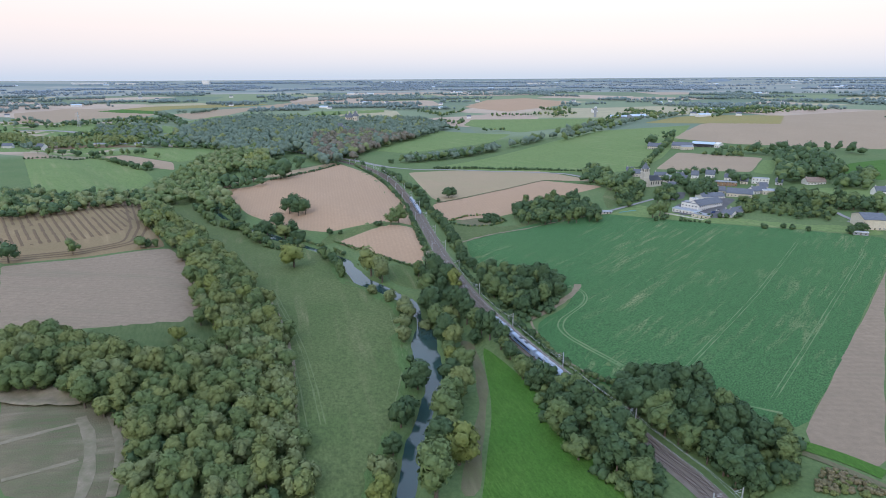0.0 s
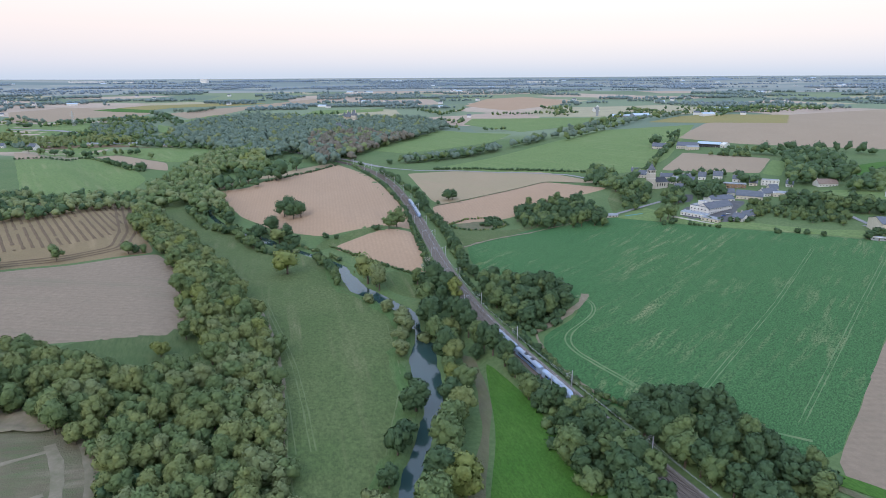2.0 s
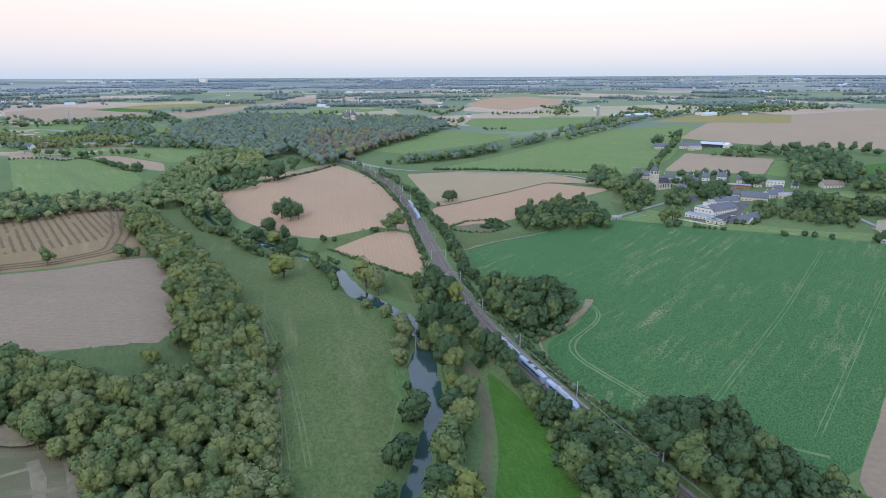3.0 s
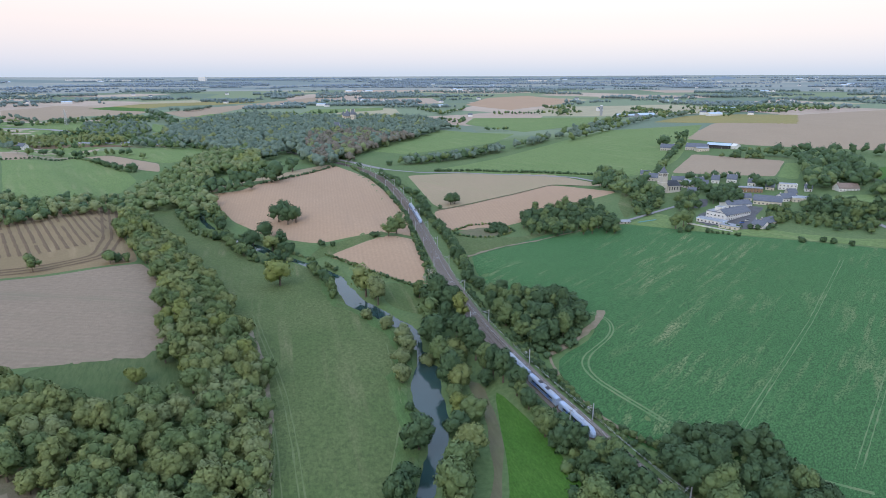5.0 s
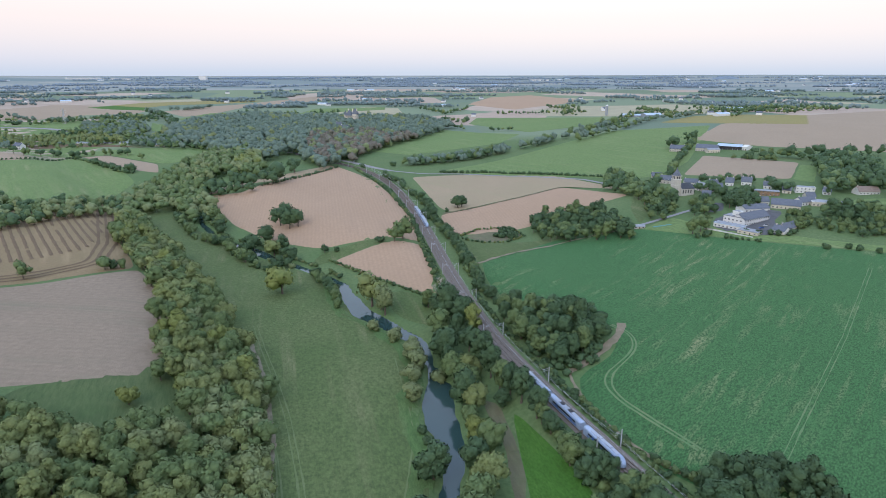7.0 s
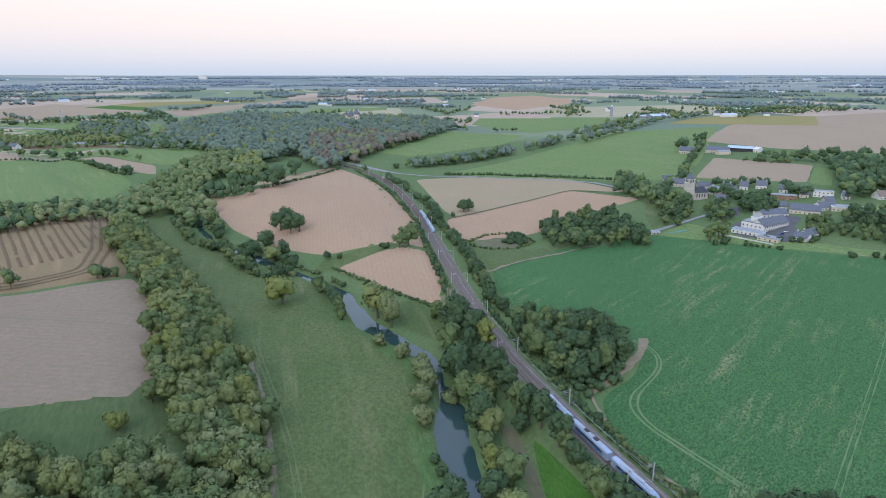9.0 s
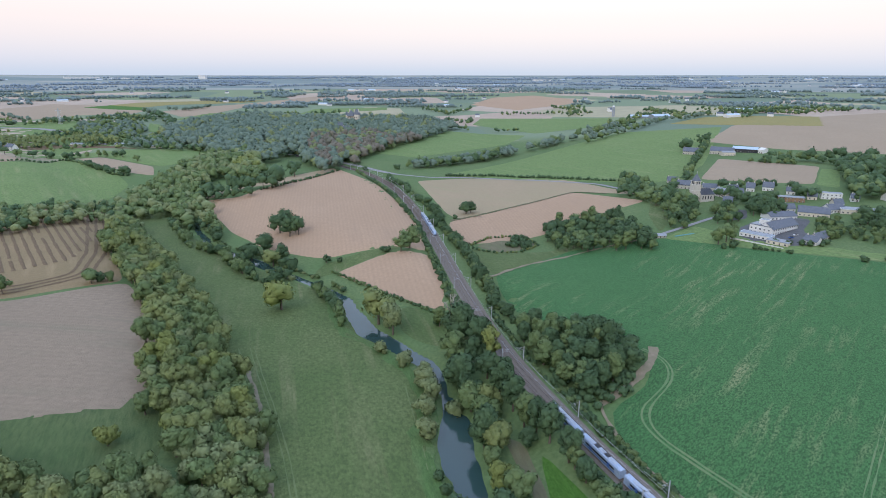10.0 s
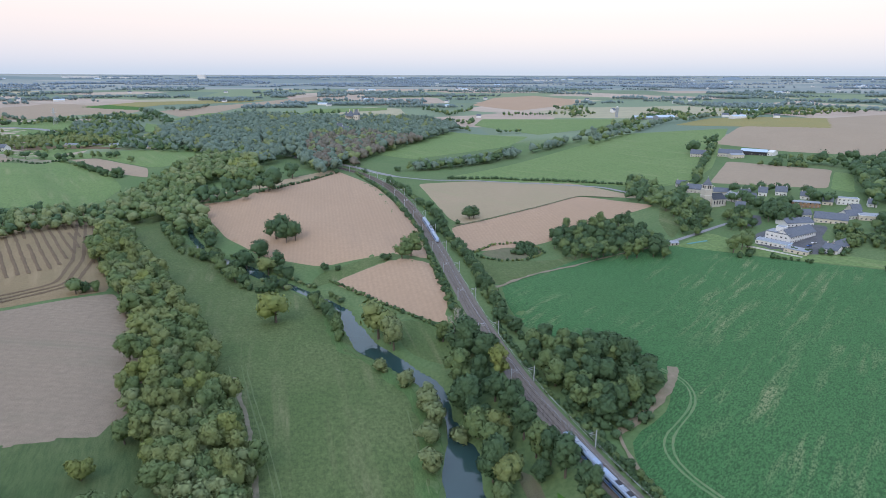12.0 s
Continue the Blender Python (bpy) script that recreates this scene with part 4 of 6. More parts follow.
joined("plateau_hedges", plateau_spots(75, 1250, 1900, 5, 0.45, 0.85, 7.5), "hedgerows and small woods scattered over the plateau farmland", level=-1)
# both farther rings take leaf colours with the haze mixed in
joined("far_woods", plateau_spots(95, 1900, 3100, 6, 0.45, 0.8, 8), "far dark hedgerows and woods near the horizon", level=-2, tone_map=F_HAZE_FAR)
joined("distant_woods", plateau_spots(150, 3100, 4450, 7, 0.5, 0.8, 11), "bluish haze-tinted woods on the horizon", "backdrop", level=-2, tone_map=F_HAZE_DISTANT)


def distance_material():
    """Land at the edge of sight, still parcelled; blue haze put into its colour."""
    m, n, l, bs = nodes_of("haze_tinted_distance", 1.0)
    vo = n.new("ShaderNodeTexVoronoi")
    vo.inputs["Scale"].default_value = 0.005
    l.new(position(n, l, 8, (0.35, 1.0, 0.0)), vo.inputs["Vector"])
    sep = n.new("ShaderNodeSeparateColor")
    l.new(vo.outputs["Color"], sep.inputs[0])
    # parcel colours greyed and paled to stand in for haze
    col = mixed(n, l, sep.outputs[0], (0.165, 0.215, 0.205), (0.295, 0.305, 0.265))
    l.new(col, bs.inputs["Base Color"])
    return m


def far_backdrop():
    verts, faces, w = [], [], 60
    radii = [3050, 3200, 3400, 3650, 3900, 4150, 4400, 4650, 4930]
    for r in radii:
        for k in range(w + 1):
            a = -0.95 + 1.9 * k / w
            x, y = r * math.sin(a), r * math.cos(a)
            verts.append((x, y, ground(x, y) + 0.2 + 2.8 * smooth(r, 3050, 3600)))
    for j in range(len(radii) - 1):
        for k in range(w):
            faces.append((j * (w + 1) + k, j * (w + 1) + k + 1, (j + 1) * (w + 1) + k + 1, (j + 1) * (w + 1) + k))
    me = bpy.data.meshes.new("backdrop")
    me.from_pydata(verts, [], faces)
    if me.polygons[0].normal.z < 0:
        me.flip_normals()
    return tagged(linked("backdrop", me, distance_material()), "haze-tinted blue farmland at the horizon", "backdrop", kind="structure")


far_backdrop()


def distant_hill(x, y, long, deep, high):
    """A low wooded hill on the horizon."""
    bm = bmesh.new()
    rings = []
    for k in range(7):
        u = k / 6
        rings.append([bm.verts.new((x + math.cos(a) * long * (1 - u) ** 0.7 * (1 + 0.12 * math.sin(3 * a + 1)), y + math.sin(a) * deep * (1 - u) ** 0.7, ground(x, y) - 4 + high * (u * (2 - u)) + 1.5 * math.sin(5 * a + k))) for a in (q * math.pi / 16 for q in range(32))])
    for a, b in zip(rings, rings[1:]):
        for q in range(32):
            bm.faces.new((a[q], a[(q + 1) % 32], b[(q + 1) % 32], b[q]))
    for f in bm.faces:
        f.smooth = True
    # its blue-grey is distance haze carried by the leaf colour
    return tagged(part("distant_hill", bm, F_HAZE_DISTANT), "low wooded hill on the horizon, haze-tinted blue-grey", "hill", kind="structure")


distant_hill(1830, 3780, 95, 50, 20)


# ---- worn ground: paths, wheel tracks, swaths, heaps ----
SAND = plain_material("pale_sand", (0.27, 0.215, 0.15), (0.175, 0.165, 0.095), 0.3)
YARD = plain_material("dark_asphalt", (0.085, 0.085, 0.09), (0.13, 0.13, 0.13), 0.15)
RUT = plain_material("rutted_soil", (0.27, 0.228, 0.16), (0.155, 0.150, 0.085), 0.25)
THIN = plain_material("thin_meadow", (0.148, 0.185, 0.078), (0.115, 0.165, 0.060), 0.1)
BANKGRASS = field_material("bank_grass", (0.10, 0.178, 0.055), (0.13, 0.195, 0.068), (0.18, 0.20, 0.09), 12, patch=0.03, streak=0.2, dash=0.4)
DRYGRASS = field_material("dry_grass", (0.172, 0.160, 0.092), (0.122, 0.146, 0.064), (0.245, 0.205, 0.138), 10, patch=0.06, streak=0.15, worn_mix=0.7)
HAY = plain_material("cut_hay", (0.128, 0.086, 0.047), (0.178, 0.124, 0.070), 0.3, bump=0.6)
CROP_WORN = plain_material("thin_crop", (0.165, 0.215, 0.100), (0.095, 0.200, 0.077), 0.2)
ribbon("farm_path", [(34, 484), (30, 465), (31, 446), (36, 426)], 3.0, TRACK_SOIL, 0.5, label="pale worn earth path along the field edge", category="path", wobble=0.5)
ribbon("farm_path", [(66, 326), (65, 313), (66, 301), (68, 291), (72, 278), (78, 262), (88, 247), (98, 234)], 1.5, SAND, 0.5, label="pale worn earth path along the field edge", category="path", wobble=0.8)
ribbon("bare_margin", [(105, 370), (103, 362), (97, 352), (87, 340), (76, 332), (66, 326)], 4.2, SAND, 0.32, step=1.5, label="sandy bare margin around the copse", category="path", wobble=0.55)
ribbon("farm_path", [(33, 480), (56, 503), (77, 518), (98, 529), (118, 541), (137, 547), (160, 556), (180, 561)], 2.4, SAND, 0.4, label="pale worn earth path along the field edge", category="path", wobble=1.3)
ribbon("boundary_ditch", [(12, 637), (60, 672), (110, 709), (152, 741), (185, 724)], 2.6, DRYGRASS, 0.4, label="dry grass ditch between two bare fields", category="verge", wobble=0.8)
for off in (-0.9, 0.9):
    ribbon("wheel_track", offset_line([(99, 368), (106, 361), (107, 351), (103, 338), (93, 326), (83, 321), (79, 314), (80, 302), (84, 290), (90, 277), (99, 256)], off), 1.0, CROP_WORN, 0.24, label="pale wheel track through the green crop", category="track", wobble=0.6)
for line in ([(111, 231), (151, 275), (213, 342), (295, 436)], [(155, 222), (194, 264), (255, 330), (328, 407)]):
    for off in (-1.0, 1.0):
        ribbon("wheel_track", offset_line(line, off), 0.4, CROP_WORN, 0.21, label="faint sprayer wheel track across the crop", category="track", wobble=1.6)
ribbon("headland_track", [(100, 235), (114, 225), (134, 220), (152, 210)], 1.6, CROP_WORN, 0.22, label="faint headland track across the crop", category="track", wobble=0.8)
field("dry_margin", [(22, 314), (29, 307), (33, 284), (33, 254), (30, 230), (22, 178), (15, 178), (21, 213), (28, 242), (29, 272), (25, 292)], DRYGRASS, "dry brownish grass margin beside the bright grass", 0.2, 5.0, 1.5)
field("crop_edge_grass", [(14, 560), (47, 549), (85, 547), (118, 564), (104, 546), (36, 483), (30, 500)], MEADOW, "mown green grass around the hollow", 0.2)
field("pond_hollow", [(28, 565), (53, 591), (81, 585), (81, 566), (49, 546)], DRYGRASS, "rough dark hollow inside a ring of scrub", 0.25)
field("village_green", [(181, 556), (222, 588), (233, 561), (245, 544), (284, 522), (304, 501), (335, 478), (354, 477), (378, 452), (369, 439), (236, 521)], PASTURE, "mown green lawn below the village", 0.25)
field("park_meadow", [(386, 592), (409, 615), (480, 606), (451, 564), (415, 568)], PASTURE, "plain green meadow behind the park trees", 0.3)
field("slope_meadow", [(186, 573), (196, 628), (220, 689), (221, 666), (206, 603)], MEADOW, "small green meadow beside the copse", 0.25)
field("far_corner_green", [(497, 686), (540, 733), (600, 748), (511, 628), (503, 638)], LUSH, "bright green field corner behind trees", 0.3)
field("barn_green", [(407, 712), (468, 798), (478, 780), (419, 692)], PASTURE, "narrow green field beside the bare one", 0.3)
field("gap_grass", [(-94, 539), (-33, 557), (-31, 547), (-80, 523), (-97, 512)], MEADOW, "grassy strip between two bare fields", 0.22)
field("river_grass", [(-32, 455), (-20, 455), (9, 418), (19, 391), (-1, 395), (-20, 409), (-29, 428)], MEADOW, "green river-side grass in front of the bare field", 0.2)
field("upper_green", [(95, 1493), (126, 1627), (419, 1485), (360, 1339), (203, 1271)], PASTURE, "long green pasture behind the tree row", 0.5)
field("forest_green", [(-360, 1743), (-345, 1910), (-135, 1967), (-129, 1885), (-251, 1812)], PASTURE, "green clearing above the forest", 0.8)
field("far_brown", [(132, 2054), (237, 2381), (414, 2511), (530, 2198), (434, 1990), (252, 1821)], SOIL, "far bare reddish-brown field", 0.8)
field("farm_pasture", [(-1150, 1080), (-1120, 1420), (-1020, 1560), (-860, 1560), (-700, 1480), (-600, 1400), (-560, 1130), (-690, 1050), (-860, 1010)], PASTURE, "wide far pasture among hedges and farms", 0.25, 20.0)
field("green_field", [(-637, 952), (-599, 971), (-582, 1043), (-532, 1010), (-430, 904), (-390, 850), (-385, 798), (-385, 718), (-425, 693), (-448, 675)], PASTURE, "plain green pasture behind a hedge", 0.5)
field("left_plateau_bare", [(-1044, 1554), (-1206, 1794), (-1175, 1894), (-1169, 1997), (-965, 1941), (-798, 1804), (-794, 1720), (-903, 1670), (-961, 1619)], SOIL_HAZED, "wide far bare brown field", 0.7)
field("plateau_tan", [(-748, 1791), (-692, 1946), (-604, 2059), (-435, 2460), (-392, 2215), (-525, 2041), (-567, 1934), (-592, 1718), (-639, 1654)], SOIL_HAZED, "long far tan field beyond the trees", 0.8)
field("left_plateau_green", [(-1014, 1880), (-975, 1961), (-825, 1894), (-798, 1804), (-909, 1829)], LUSH, "far green field strip", 1.0)
field("yellow_strip", [(-981, 1960), (-942, 2079), (-655, 2233), (-569, 2210), (-636, 2104), (-817, 1999), (-846, 1912)], OCHRE, "far bright yellow-green strip of crop", 1.0)
field("pylon_green", [(-974, 1523), (-936, 1571), (-831, 1525), (-763, 1402), (-900, 1452), (-962, 1432)], PASTURE, "far green field around the pylon", 0.8)
field("far_meadow_left", [(-610, 1398), (-653, 1503), (-577, 1445), (-539, 1357), (-580, 1335)], PASTURE, "far green field among tree clumps", 0.8)
field("clearing_green", [(-631, 1597), (-606, 1750), (-535, 1771), (-514, 1691), (-555, 1507)], PASTURE, "far green field beside the forest", 0.9)
field("left_hedge_bare", [(-700, 1046), (-660, 1026), (-615, 998), (-612, 966), (-640, 958)], SOIL_HAZED, "small bare field by the farmhouse", 0.5)
field("left_strip_bare", [(-566, 1047), (-525, 1044), (-400, 943), (-375, 888), (-415, 912), (-485, 971)], SOIL_HAZED, "bare strip behind a hedge", 0.5)
field("left_back_green", [(-704, 1093), (-491, 1088), (-415, 1091), (-333, 1053), (-327, 1001), (-383, 942), (-415, 959), (-524, 1048), (-616, 1054), (-640, 1022)], PASTURE, "green field below the farm sheds", 0.45)
field("farm_strip_dark", [(-762, 1206), (-665, 1192), (-567, 1145), (-488, 1093), (-657, 1160), (-722, 1143)], HAY, "dark bare strip behind the farm sheds", 0.7)
ribbon("far_road", [(-949, 1413), (-927, 1454), (-850, 1422), (-764, 1359)], 12, ROADMAT, 1.0, label="far grey main road with crash barriers", category="road")
field("lane_stubble", [(-275, 780), (-235, 786), (-142, 918), (-131, 901), (-194, 802), (-258, 762)], STUBBLE, "pale stubble beyond the tree row", 0.24)
ribbon("country_road", [(-143, 983), (-100, 933), (-51, 866), (-8, 843), (40, 841), (118, 818), (188, 776), (225, 709)], 5, ROADMAT, 0.35, label="narrow pale asphalt country road", category="road")
ribbon("village_lane", [(184, 567), (208, 582), (247, 608), (276, 620)], 4, ROADMAT, 0.4, label="pale lane up to the village", category="road")
ribbon("drive", [(380, 524), (376, 496), (373, 469), (369, 485)], 4, ROADMAT, 0.4, label="pale drive across the park", category="road")
ribbon("verge", [(147, 188), (158, 180), (165, 170)], 7, LUSH, 0.2, label="green verge below the bare field", category="verge")
ribbon("verge_dry", [(143, 184), (154, 173), (161, 164)], 3, DRYGRASS, 0.24, label="dry brown strip beside the verge", category="verge", wobble=0.6)
for line, w in (([(-144, 221), (-136, 211), (-129, 201), (-124, 193), (-121, 184), (-119, 174)], 4.5), ([(-143, 236), (-129, 220), (-118, 202), (-112, 186), (-109, 176)], 3.5), ([(-164, 201), (-153, 209), (-142, 217)], 2.2), ([(-149, 180), (-139, 186), (-130, 194)], 2.2)):
    ribbon("dirt_track", line, w, RUT, 0.22, label="rutted pale dirt track", category="track", wobble=0.5)
for line in ([(-81, 314), (-69, 287), (-59, 253), (-53, 224), (-44, 197), (-39, 180)], [(-21, 355), (-14, 316), (-9, 287), (-11, 257), (-13, 227), (-14, 196)]):
    ribbon("meadow_track", line, 0.7, THIN, 0.2, label="faint worn track through the meadow grass", category="track", wobble=1.0)
for off in (0, 2.2, 8.0):
    ribbon("meadow_track", offset_line([(-106, 397), (-95, 370), (-79, 334), (-65, 300), (-52, 262), (-42, 228)], off), 0.6, THIN, 0.21, label="faint worn track through the meadow grass", category="track", wobble=1.3)
ribbon("bank_grass", [(along(RIVER, y)[0] - 1.25 * river_width(y) - 5.5, y) for y in range(176, 500, 12)], 9, BANKGRASS, 0.24, label="fresh green grass along the river bank", category="grass", wobble=0.7)
field("wood_margin", [(-192, 304), (-183, 313), (-165, 319), (-145, 324), (-150, 345), (-138, 350), (-124, 320), (-112, 296), (-116, 276), (-160, 276), (-182, 290)], GRASS, "dull dry grass between the bare field and the wood", 0.13, 6.0, 2.0)
ribbon("wood_edge_track", [(-107, 382), (-99, 364), (-89, 342), (-81, 322), (-74, 302), (-67, 280), (-63, 258), (-57, 236), (-50, 210)], 1.7, RUT, 0.26, step=2.0, label="worn sandy track along the wood's edge", category="track", wobble=1.1)
field("eroded_bank", [(-79, 310), (-75, 305), (-70, 292), (-65, 276), (-66, 274), (-72, 288), (-76, 300)], SAND, "eroded bare sandy bank below the scrub", 0.35, 2.0, 1.0)
heap_ring = [(-189, 238), (-184, 247), (-173, 248), (-154, 243), (-140, 236), (-151, 228), (-167, 227), (-184, 230)]
heap = field("sand_heap", heap_ring, SAND, "low pale heap of sand and rubble", 0.3, 2.5, 2.0, "heap")
for v in heap.data.vertices:
    v.co.z += 0.9 + 1.3 * noise.noise(v.co * 0.16) + 0.5 * noise.noise(v.co * 0.5)


def swaths(poly, way, gap, width):
    """Raised rows of cut growth across a field, as one mesh."""
    d = Vector(way).normalized()
    nrm = Vector((-d.y, d.x))
    mid = Vector((sum(p[0] for p in poly) / len(poly), sum(p[1] for p in poly) / len(poly)))
    bm = bmesh.new()
    for k in range(-40, 41):
        rows = []
        for i in range(-75, 76):
            p = mid + nrm * (k * gap + 0.5 * noise.noise(Vector((k * 3.1, i * 0.08, 0)))) + d * i * 3.0
            if not inside(poly, p.x, p.y) or noise.noise(Vector((k * 1.7, i * 0.11, 4))) < -0.45:
                rows = []
                continue
            w = width * (0.8 + 0.5 * noise.noise(Vector((k, i * 0.35, 9))))
            z = ground(p.x, p.y) + 0.2
            cur = [bm.verts.new((p.x + nrm.x * w * s, p.y + nrm.y * w * s, z + h)) for s, h in ((-0.5, 0), (-0.15, 0.28), (0.2, 0.25), (0.5, 0))]
            if rows:
                for a in range(3):
                    bm.faces.new((rows[a], cur[a], cur[a + 1], rows[a + 1]))
            rows = cur
    bmesh.ops.recalc_face_normals(bm, faces=bm.faces)
    return tagged(part("hay_swaths", bm, HAY), "dark parallel swaths of cut growth across the field", "crop rows", kind="stuff")


striped = [(-433, 597), (-382, 627), (-349, 690), (-289, 575), (-275, 523), (-297, 494), (-345, 467)]
a_way, b_way = [(-399, 624), (-306, 503)]
swaths(striped, (b_way[0] - a_way[0], b_way[1] - a_way[1]), 6.4, 3.0)

for k in range(3):
    ribbon("headland_swath", offset_line([(-319, 428), (-270, 452), (-240, 490), (-262, 554), (-350, 717)], -4 - k * 6.5), 2.4, HAY, 0.34, label="dark curving swath along the field edge", category="crop rows", wobble=0.5)
field("yard", [(255, 576), (300, 601), (325, 588), (294, 553), (300, 530), (273, 515), (251, 525), (241, 546)], YARD, "grey asphalt school yard", 0.3, category="yard")
field("church_square", [(265, 628), (290, 632), (274, 598), (254, 598)], YARD, "grey asphalt village square", 0.3, category="yard")

# ---- railway: beds, rails, sleepers, masts and wires ----
railway = tagged(new("railway_track"), "double railway track with rusty rails on ballast", "railway", kind="structure")
STAINED = plain_material("stained_ballast", (0.112, 0.082, 0.060), (0.155, 0.115, 0.086), 0.5, bump=0.6)
SLEEPER = plain_material("concrete_sleeper", (0.22, 0.20, 0.18), (0.28, 0.26, 0.23), 2.0)
MASTGREY = plain_material("galvanised_steel", (0.50, 0.51, 0.52), (0.60, 0.61, 0.62), 0.8, 0.5, 0.3)


def rail_point(y, off):
    x, s = along(RAIL, y)
    k = 1 / math.sqrt(1 + s * s)
    return Vector((x + off * k, y - off * s * k, rail_z(y)))


def rail_way(y):
    x, s = along(RAIL, y)
    return Vector((s, 1, 0.0155 if y > 300 else 0)).normalized()


def swept(off, half, low, high, y0, y1, step):
    bm, last = bmesh.new(), None
    y = y0
    while y <= y1:
        p, d = rail_point(y, off), rail_way(y)
        n = Vector((d.y, -d.x, 0)).normalized()
        cur = [bm.verts.new(p + n * a * half + Vector((0, 0, b))) for a, b in ((-1, low), (-1, high), (1, high), (1, low))]
        if last:
            for a in range(3):
                bm.faces.new((last[a], last[a + 1], cur[a + 1], cur[a]))
        last = cur
        y += step
    bmesh.ops.recalc_face_normals(bm, faces=bm.faces)
    return bm


for c in (-2.0, 2.0):
    part("track_bed", swept(c, 1.35, -0.35, -0.19, 70, 1100, 6), STAINED, railway)
    for g in (-0.75, 0.75):
        part("rail", swept(c + g, 0.05, -0.16, 0.0, 70, 1100, 6), STEEL, railway)
bm = bmesh.new()
for c in (-2.0, 2.0):
    for k in range(900):
        y = 80 + k * 0.62
        p, d = rail_point(y, c), rail_way(y)
        n = Vector((d.y, -d.x, 0)).normalized()
        quad = [bm.verts.new(p + n * a * 1.25 + d * b * 0.13 + Vector((0, 0, -0.165))) for a, b in ((-1, -1), (1, -1), (1, 1), (-1, 1))]
        bm.faces.new(quad)
tagged(part("sleepers", bm, SLEEPER, railway), kind="stuff")


def tube_between(bm, a, b, r, sides=5):
    a, b = Vector(a), Vector(b)
    q = (b - a).to_track_quat("Z", "Y")
    rings = [[bm.verts.new(p + q @ Vector((math.cos(t * 2 * math.pi / sides) * r, math.sin(t * 2 * math.pi / sides) * r, 0))) for t in range(sides)] for p in (a, b)]
    for i in range(sides):
        bm.faces.new((rings[0][i], rings[0][(i + 1) % sides], rings[1][(i + 1) % sides], rings[1][i]))
    bm.faces.new(rings[1])


def build_mast():
    """A lineside mast that carries the wire over one track: its arm reaches along +x."""
    root = tagged(new("catenary_mast"), "grey steel railway mast with a braced wire arm", "mast", "railway masts")
    bm = bmesh.new()
    for dx in (-0.14, 0.14):
        bmesh.ops.create_cube(bm, size=1, matrix=Matrix.Translation((dx, 0, 3.7)) @ Matrix.Diagonal((0.05, 0.3, 8.2, 1)))
    bmesh.ops.create_cube(bm, size=1, matrix=Matrix.Translation((0, 0, 3.7)) @ Matrix.Diagonal((0.24, 0.05, 8.2, 1)))
    part("post", bm, MASTGREY, root)
    for name, a, b, r in (("top_tube", (0.15, 0, 7.2), (3.3, 0, 6.9), 0.07), ("brace_tube", (0.15, 0, 5.6), (2.9, 0, 6.9), 0.07), ("steady_arm", (1.6, 0, 6.1), (3.4, 0, 5.7), 0.05)):
        bm = bmesh.new()
        tube_between(bm, a, b, r)
        part(name, bm, MASTGREY, root)
    bm = bmesh.new()
    for x in (0.4, 0.6, 0.8):
        bmesh.ops.create_cone(bm, cap_ends=True, segments=8, radius1=0.14, radius2=0.14, depth=0.08, matrix=Matrix.Translation((x, 0, 7.17)) @ Matrix.Rotation(1.57, 4, "Y"))
    part("insulator", bm, HAY, root)
    bm = bmesh.new()
    bmesh.ops.create_cube(bm, size=1, matrix=Matrix.Translation((0, 0, -0.3)) @ Matrix.Diagonal((0.8, 0.8, 0.7, 1)))
    part("footing", bm, SLEEPER, root)
    return root


mast, first = build_mast(), True
for k in range(17):
    y = 110 + k * 50.9
    for side in (-1, 1):
        p, d = rail_point(y, side * 5.7), rail_way(y)
        m = Matrix.Translation((p.x, p.y, p.z - 0.2)) @ Matrix.Rotation(math.atan2(d.y, d.x) - math.pi / 2 + (math.pi if side > 0 else 0), 4, "Z")
        if first:
            mast.matrix_world, first = m, False
        else:
            copy_thing(mast, m)
for c in (-2.0, 2.0):
    for h, name in ((5.6, "contact_wire"), (6.95, "carrier_wire")):
        bm = bmesh.new()
        for k in range(16):
            for j in range(4):
                pts = []
                for u in (j / 4, (j + 1) / 4):
                    p = rail_point(110 + (k + u) * 50.9, c)
                    pts.append(p + Vector((0, 0, h - (1.0 * 4 * u * (1 - u) if name == "carrier_wire" else 0))))
                tube_between(bm, pts[0], pts[1], 0.03, 3)
        tagged(part(name, bm, MASTGREY), "thin overhead wire above the railway track", "wire")

# ---- the trains ----
T_BODY = plain_material("train_paint", (0.32, 0.40, 0.53), (0.40, 0.48, 0.60), 0.3, 0.35, 0.2, 0)
T_BLUE = plain_material("train_blue", (0.05, 0.12, 0.35), (0.07, 0.15, 0.40), 0.5, 0.35, 0.1, 0)
T_ROOF = plain_material("train_roof", (0.36, 0.40, 0.46), (0.45, 0.49, 0.54), 0.6, 0.5, 0.2, 0.1)
T_DARK = plain_material("train_dark", (0.03, 0.03, 0.035), (0.06, 0.06, 0.065), 0.8, 0.4)
T_GLASS = plain_material("train_glass", (0.02, 0.025, 0.035), (0.03, 0.035, 0.045), 0.5, 0.1, 0, 0)
LENS = plain_material("lamp_lens", (0.75, 0.76, 0.78), (0.8, 0.8, 0.8), 2.0, 0.15, 0, 0)


